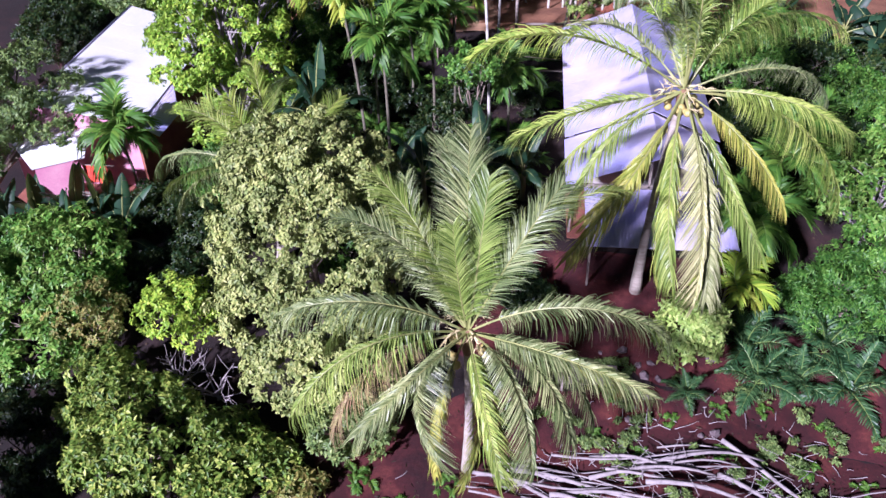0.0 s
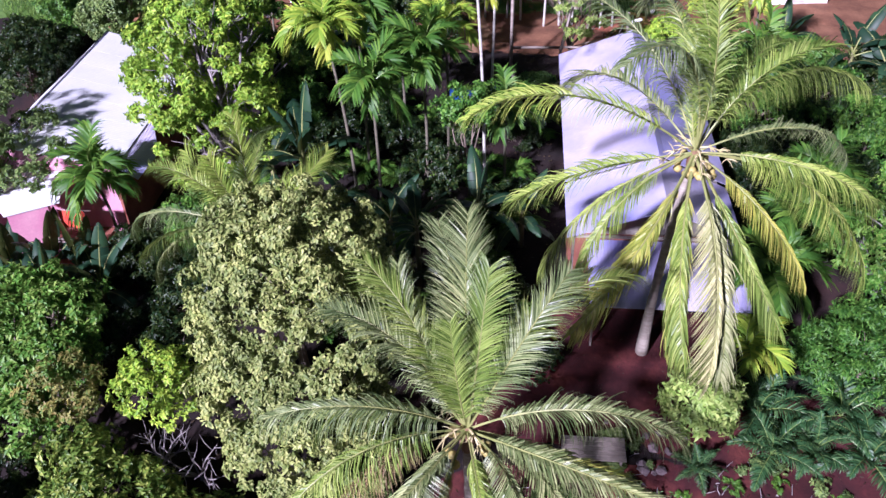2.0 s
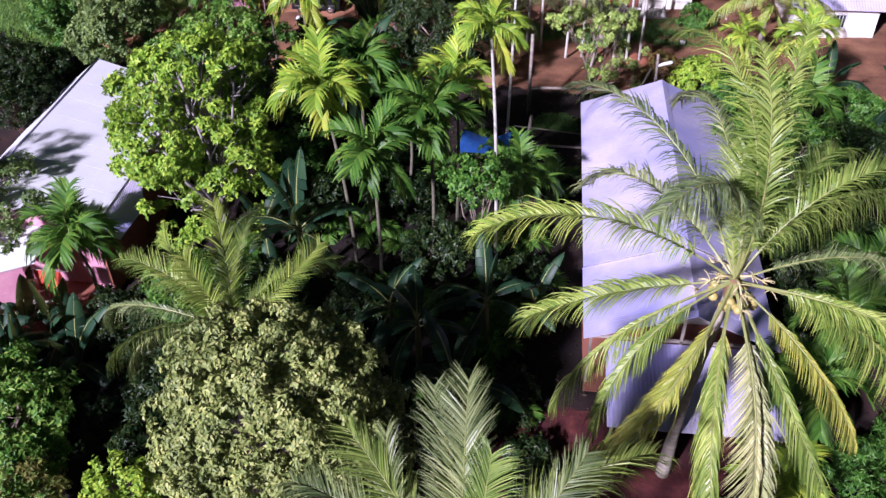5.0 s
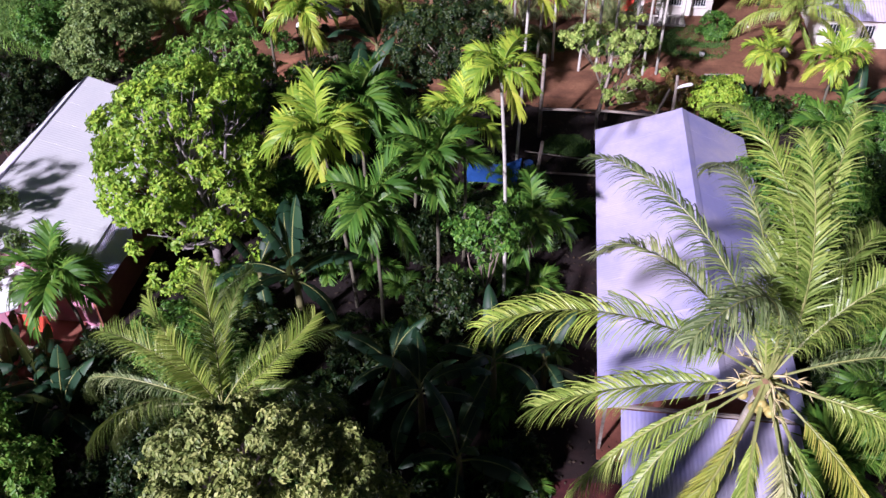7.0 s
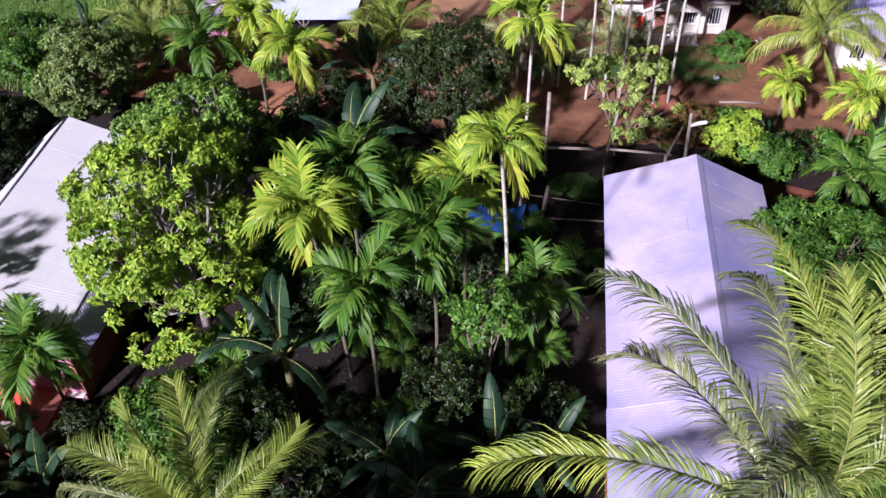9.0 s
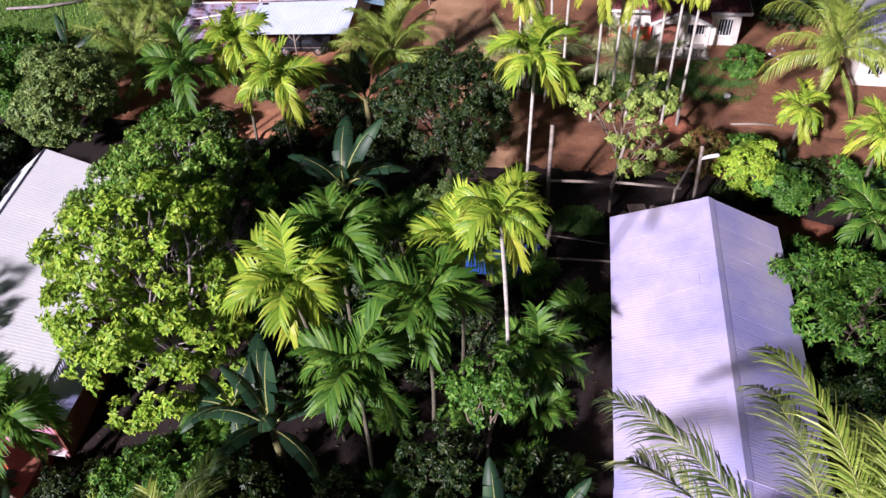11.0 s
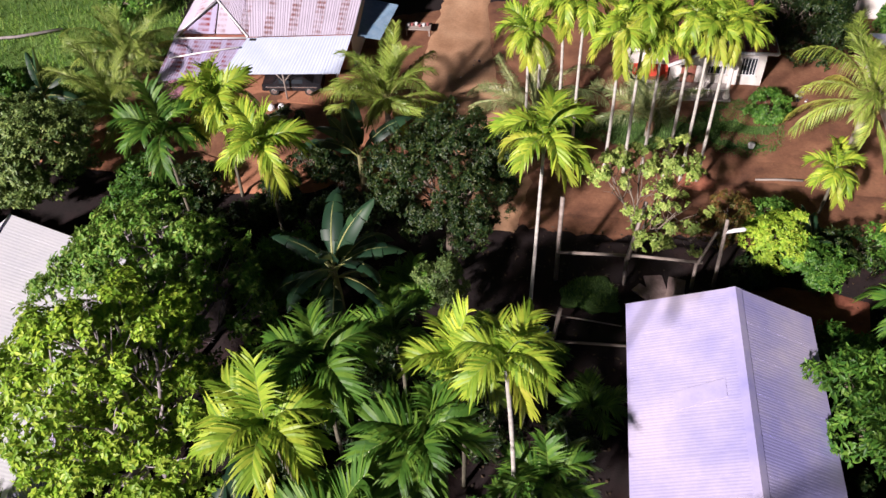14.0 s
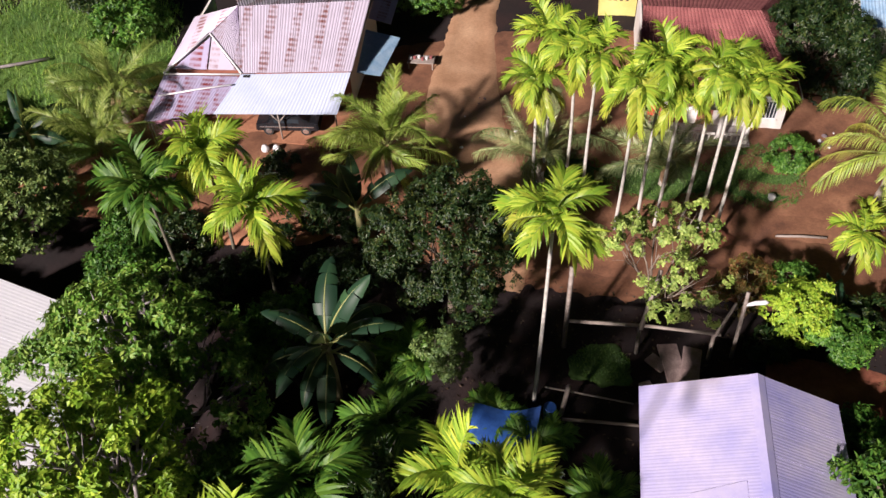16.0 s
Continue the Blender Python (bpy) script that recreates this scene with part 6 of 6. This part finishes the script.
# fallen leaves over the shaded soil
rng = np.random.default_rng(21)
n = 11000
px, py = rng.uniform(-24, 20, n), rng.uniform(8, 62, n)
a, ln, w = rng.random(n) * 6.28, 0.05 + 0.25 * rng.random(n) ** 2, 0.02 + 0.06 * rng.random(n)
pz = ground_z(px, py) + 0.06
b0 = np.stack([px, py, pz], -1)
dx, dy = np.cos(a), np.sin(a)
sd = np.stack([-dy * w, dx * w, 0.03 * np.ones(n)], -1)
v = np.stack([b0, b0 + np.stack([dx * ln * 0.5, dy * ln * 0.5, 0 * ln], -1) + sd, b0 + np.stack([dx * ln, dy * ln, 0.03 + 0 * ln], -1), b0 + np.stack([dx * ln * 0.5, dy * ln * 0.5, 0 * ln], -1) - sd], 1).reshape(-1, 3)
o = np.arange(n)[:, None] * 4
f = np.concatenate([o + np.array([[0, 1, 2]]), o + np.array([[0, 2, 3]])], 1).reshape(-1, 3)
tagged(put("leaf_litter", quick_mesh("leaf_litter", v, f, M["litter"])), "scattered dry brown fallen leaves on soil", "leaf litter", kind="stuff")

rng = np.random.default_rng(5)
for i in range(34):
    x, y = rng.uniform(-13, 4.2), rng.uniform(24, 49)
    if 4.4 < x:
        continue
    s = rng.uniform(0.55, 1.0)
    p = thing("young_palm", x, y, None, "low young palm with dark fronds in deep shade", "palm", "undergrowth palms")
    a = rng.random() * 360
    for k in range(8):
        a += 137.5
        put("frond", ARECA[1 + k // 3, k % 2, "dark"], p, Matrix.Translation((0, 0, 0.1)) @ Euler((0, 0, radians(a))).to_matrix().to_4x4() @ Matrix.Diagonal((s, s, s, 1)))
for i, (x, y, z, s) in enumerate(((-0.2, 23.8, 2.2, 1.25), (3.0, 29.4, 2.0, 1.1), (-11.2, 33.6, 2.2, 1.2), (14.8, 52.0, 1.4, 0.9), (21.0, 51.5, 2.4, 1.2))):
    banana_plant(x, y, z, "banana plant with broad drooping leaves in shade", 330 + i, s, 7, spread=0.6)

# far things along the top of the view
tagged(tube("fallen_pole", [(-40.0, 68.2, gz(-40, 68.2) + 0.5), (-37.5, 69.0, gz(-37.5, 69) + 0.42), (-34.6, 70.4, gz(-34.6, 70.4) + 0.3)], [0.09, 0.11, 0.12], M["twig"], None, 8), "pale stripped pole lying on the grassy slope", "pole")
hut = thing("yellow_hut", 0, 0, 0, "small yellow painted hut with vent holes", "hut")
hut.matrix_basis = Matrix.Identity(4)
M["yellow"] = surface("yellow painted plaster", [(0.3, (0.60, 0.52, 0.14)), (0.7, (0.72, 0.64, 0.22))], 0.8, 10, 0.8, depth=0.004, speck=0.2)
part("wall", boxes((3.2, 79.2, -0.3, 5.8, 79.35, 2.2), (3.2, 79.35, -0.3, 3.35, 81.5, 2.2), (5.65, 79.35, -0.3, 5.8, 81.5, 2.2)), M["yellow"], hut)
for i in range(4):
    part("vent", boxes((3.8 + i * 0.4, 79.17, 1.3, 4.0 + i * 0.4, 79.197, 1.55)), M["rubber"], hut)
sheets(hut, (3.0, 78.9, 2.15), (6.0, 78.9, 2.15), (6.0, 81.8, 2.7), (3.0, 81.8, 2.7), M["rusty"], 3, pitch=0.2)
h6 = thing("house", 0, 0, 0, "far house with a slate blue sheet roof", "house")
h6.matrix_basis = Matrix.Identity(4)
part("wall", boxes((20.4, 76.0, -0.3, 28.0, 76.15, 2.6), (20.4, 76.15, -0.3, 20.55, 83.0, 2.6)), M["plaster"], h6)
sheets(h6, (19.9, 75.4, 2.5), (28.4, 75.4, 2.5), (28.4, 79.6, 3.9), (19.9, 79.6, 3.9), M["blue_sheet"], 8, "slate blue roof sheet", pitch=0.2)
st = thing("market_table", -8.5, 72.0, None, "low timber table with red pots beside the track", "table")
part("tabletop", boxes((-0.9, -0.45, 0.55, 0.9, 0.45, 0.62), bevel=0.01), M["wood"], st)
for sx in (-1, 1):
    for sy in (-1, 1):
        part("leg", boxes((0.8 * sx - 0.04, 0.38 * sy - 0.04, 0, 0.8 * sx + 0.04, 0.38 * sy + 0.04, 0.55)), M["wood"], st)
for i in range(6):
    v, f = tube_arrays([(0, 0, 0), (0, 0, 0.12), (0, 0, 0.2)], [0.08, 0.11, 0.1], 10)
    tagged(put("pot", mesh_np("pot", v, f, M["tile"] if i % 2 else M["white_plastic"]), m=pose(-9.2 + 0.27 * i, 71.9 + 0.1 * (i % 3), gz(-8.5, 72) + 0.62)), "small pot standing on the timber table", "pot", "pots on the table")
for i, (x, y, z, r, tone) in enumerate(((-30.0, 74.0, 1.0, 2.6, "mid"), (-36.0, 62.0, 0.8, 2.0, "mid"), (-33.6, 78.0, 1.0, 2.4, "dark"), (-20.6, 80.0, 1.6, 3.0, "mid"), (-13.0, 80.5, 1.6, 2.6, "mid"), (-1.4, 82.0, 1.4, 2.4, "mid"), (8.0, 84.0, 2.0, 3.4, "mid"), (17.0, 80.0, 2.4, 3.2, "dark"), (24.6, 71.6, 1.6, 2.6, "mid"), (-42.0, 84.0, 1.4, 3.4, "mid"))):
    tree("shrub", x, y, lobed(x, y, z, r, r * 0.85, 5, 160 + i), M[tone], "leafy bush on the far grassy ground", 160 + i, int(110 * r * r), 8, 0.34, 0.16, 0.08, "shrub", "far bushes")

# low growth and rubble on the red earth near the log pile
for i, (x, y, r, tone) in enumerate(((6.4, 13.6, 0.6, "grey"), (8.2, 12.8, 0.5, "mid"), (11.6, 13.4, 0.7, "mid"), (13.2, 12.6, 0.6, "grey"), (15.4, 14.0, 0.8, "mid"), (17.6, 13.2, 0.7, "pale"), (11.8, 15.6, 0.6, "pale"), (19.4, 15.2, 0.8, "mid"), (4.6, 14.6, 0.6, "grey"), (-1.2, 9.4, 0.8, "mid"), (0.6, 10.6, 0.7, "mid"), (-2.8, 10.6, 0.9, "grey"), (16.6, 16.2, 0.7, "mid"), (20.2, 13.4, 0.8, "mid"), (9.6, 14.8, 0.6, "mid"), (13.8, 16.4, 0.6, "mid"), (7.2, 15.8, 0.45, "grey"))):
    p = thing("low_weed", x, y, None, "low leafy weed on dark red earth", "weed", "weeds by the logs")
    for k in range(12):
        q = r * (0.28 + 0.07 * (k % 4))
        put("leaf", ARECA[1 + k % 4, k % 2, "dark"], p, Matrix.Translation((0.35 * r * math.sin(7 * k + i), 0.35 * r * math.cos(5 * k + i), 0.02)) @ Euler((0, 0, radians(137.5 * k + 31 * i))).to_matrix().to_4x4() @ Matrix.Diagonal((q, q, q, 1)))
rng = np.random.default_rng(31)
for i in range(26):
    x, y, s_ = rng.uniform(6.5, 12.0), rng.uniform(14.0, 18.4), rng.uniform(0.10, 0.28)
    bm = bmesh.new()
    bmesh.ops.create_icosphere(bm, subdivisions=1, radius=s_)
    for v_ in bm.verts:
        v_.co *= 1 + 0.25 * rng.normal()
        v_.co.z *= 0.65
    ob = part("rock", bm, M["stone"], None, m=pose(x, y, gz(x, y) + 0.06 + s_ * 0.3, 0, 0, rng.random() * 360))
    tagged(ob, "rough broken rubble stone on red earth", "rock", "rubble stones")
rng = np.random.default_rng(61)
spots = [(x, y, gz(x, y) + 0.12, 0.22 + 0.3 * rng.random(), 0.22 + 0.3 * rng.random(), 0.14) for x, y in zip(rng.uniform(2.5, 21, 120), rng.uniform(10.4, 17.6, 120)) if math.sin(x * 0.9 + 1) + math.sin(y * 1.7 + x * 0.4) > -0.5]
tagged(put("ground_weeds", quick_mesh("ground_weeds", *leaf_cloud(spots, 2600, 7, 0.16, 0.07, 62, fill=0.3, ball=0.12, low=0.0), M["grey"])), "low creeping weeds over dark red earth", "weeds", kind="stuff")
sticks = []
for i in range(130):
    x, y = rng.normal(12, 4.5), rng.normal(13.4, 1.6)
    d = Vector((rng.normal(0, 1), rng.normal(0, 0.8), rng.normal(0.05, 0.12))).normalized() * rng.uniform(0.25, 1.1)
    q = Vector((x, y, gz(x, y) + 0.14))
    sticks.append(tube_arrays([q, q + d * 0.5 + Vector(rng.normal(0, 0.04, 3)), q + d], [0.022, 0.018, 0.008], 4))
tagged(put("sticks", mesh_np("sticks", *join(sticks), M["twig"])), "scattered pale sticks and trimmings on red earth", "sticks", kind="stuff")
pb = thing("plank_table", 6.2, 16.4, None, "low weathered plank table on red earth", "table")
for i in range(5):
    part("plank", boxes((-1.3, -0.6 + 0.25 * i, 0.55, 1.3, -0.37 + 0.25 * i, 0.6)), M["wood"], pb)
for sx in (-1, 1):
    for sy in (-1, 1):
        part("leg", boxes((1.1 * sx - 0.05, 0.45 * sy - 0.05, -0.1, 1.1 * sx + 0.05, 0.45 * sy + 0.05, 0.55)), M["wood"], pb)

# small things lying on the far ground
tagged(tube("plank", [(13.05, 58.3, gz(13, 58.3) + 0.2), (14.4, 58.42, gz(14.4, 58.4) + 0.2), (15.75, 58.5, gz(15.7, 58.5) + 0.2)], [0.08, 0.09, 0.08], M["wood"], None, 4), "weathered timber plank lying beside the lane", "plank")
v, f = tube_arrays([(0, 0, 0), (0, 0, 0.28), (0, 0, 0.3), (0, 0, 0.28), (0, 0, 0.06)], [0.17, 0.22, 0.21, 0.18, 0.14], 14)
tagged(put("bucket", mesh_np("bucket", v, f, M["white_plastic"], smooth=True), m=pose(13.2, 61.4, gz(13.2, 61.4) + 0.12)), "white plastic bucket standing on turf", "bucket")
rng = np.random.default_rng(91)
for i in range(30):
    x, y = ((16.5, 66.2) if i < 9 else (18.2, 60.0) if i < 16 else (-2.5, 65.5))[0] + rng.normal(0, 0.5 if i < 16 else 2.2), (66.2 if i < 9 else 60.0 if i < 16 else 65.5) + rng.normal(0, 0.5 if i < 16 else 4.5)
    s_ = rng.uniform(0.05, 0.17) * (1.0 if i < 16 else 0.7)
    bm = bmesh.new()
    bmesh.ops.create_icosphere(bm, subdivisions=1, radius=s_)
    for v_ in bm.verts:
        v_.co *= 1 + 0.3 * rng.normal()
        v_.co.z *= 0.5
    tagged(part("stone", bm, M["white_plastic"] if i % 4 == 0 else M["stone"], None, m=pose(x, y, gz(x, y) + 0.17 + s_ * 0.2, 0, 0, rng.random() * 360)), "small pale stone lying on trodden earth", "stone", "scattered stones")


def heap(name, x, y, rx, ry, rz, mat, label, category, seed):
    """A rounded uneven heap resting on the ground."""
    rng = np.random.default_rng(seed)
    vs, fs = [(0, 0, rz)], []
    for j in range(1, 8):
        for i in range(20):
            t, r = 2 * math.pi * i / 20, j / 7
            k = 1 + 0.16 * math.sin(2 * t + seed) + rng.normal(0, 0.04)
            vs.append((rx * r * k * math.cos(t), ry * r * k * math.sin(t), rz * (math.cos(r * math.pi) * 0.5 + 0.5) * (1 + rng.normal(0, 0.06)) - (0.15 if j == 7 else 0)))
    fs = [(0, 1 + i, 1 + (i + 1) % 20) for i in range(20)]
    fs += [(1 + j * 20 + i, 1 + (j + 1) * 20 + i, 1 + (j + 1) * 20 + (i + 1) % 20, 1 + j * 20 + (i + 1) % 20) for j in range(6) for i in range(20)]
    return tagged(put(name, mesh_np(name, vs, fs, mat, smooth=True), m=pose(x, y, gz(x, y) + 0.1)), label, category)


heap("earth_mound", 9.6, 58.2, 1.5, 1.0, 0.7, M["mound"], "low mound of bright red clay beside the lane", "mound", 3)
heap("sack", -32.4, 75.6, 0.8, 0.5, 0.5, M["red_cloth"], "faded red sack lying on the meadow", "sack", 4)
dp = thing("dry_frond_pile", -27.6, 67.5, None, "pile of pale dry palm fronds on the slope", "frond pile")
for i in range(9):
    put("frond", coco_frond(5, i % 2, "dry"), dp, Matrix.Translation((0.3 * rng.normal(), 0.5 * rng.normal(), 0.5 + 0.05 * i)) @ Euler((radians(rng.normal(0, 15)), radians(-6), radians(40 * i))).to_matrix().to_4x4() @ Matrix.Diagonal((0.34, 0.34, 0.2, 1)))
slab("roof_patch", [(-18.7, 66.1, 2.93), (-18.3, 66.12, 2.93), (-18.3, 66.3, 2.98), (-18.7, 66.28, 2.98)], 0.02, M["rubber"], h2, "dark patch on the carport sheet")
tube("roof_pole", [(-23.6, 64.2, 2.62), (-21.4, 64.9, 2.72), (-19.2, 65.4, 2.86)], [0.06, 0.06, 0.06], M["white_plastic"], h2, 6, "white pole lying across the lean-to")
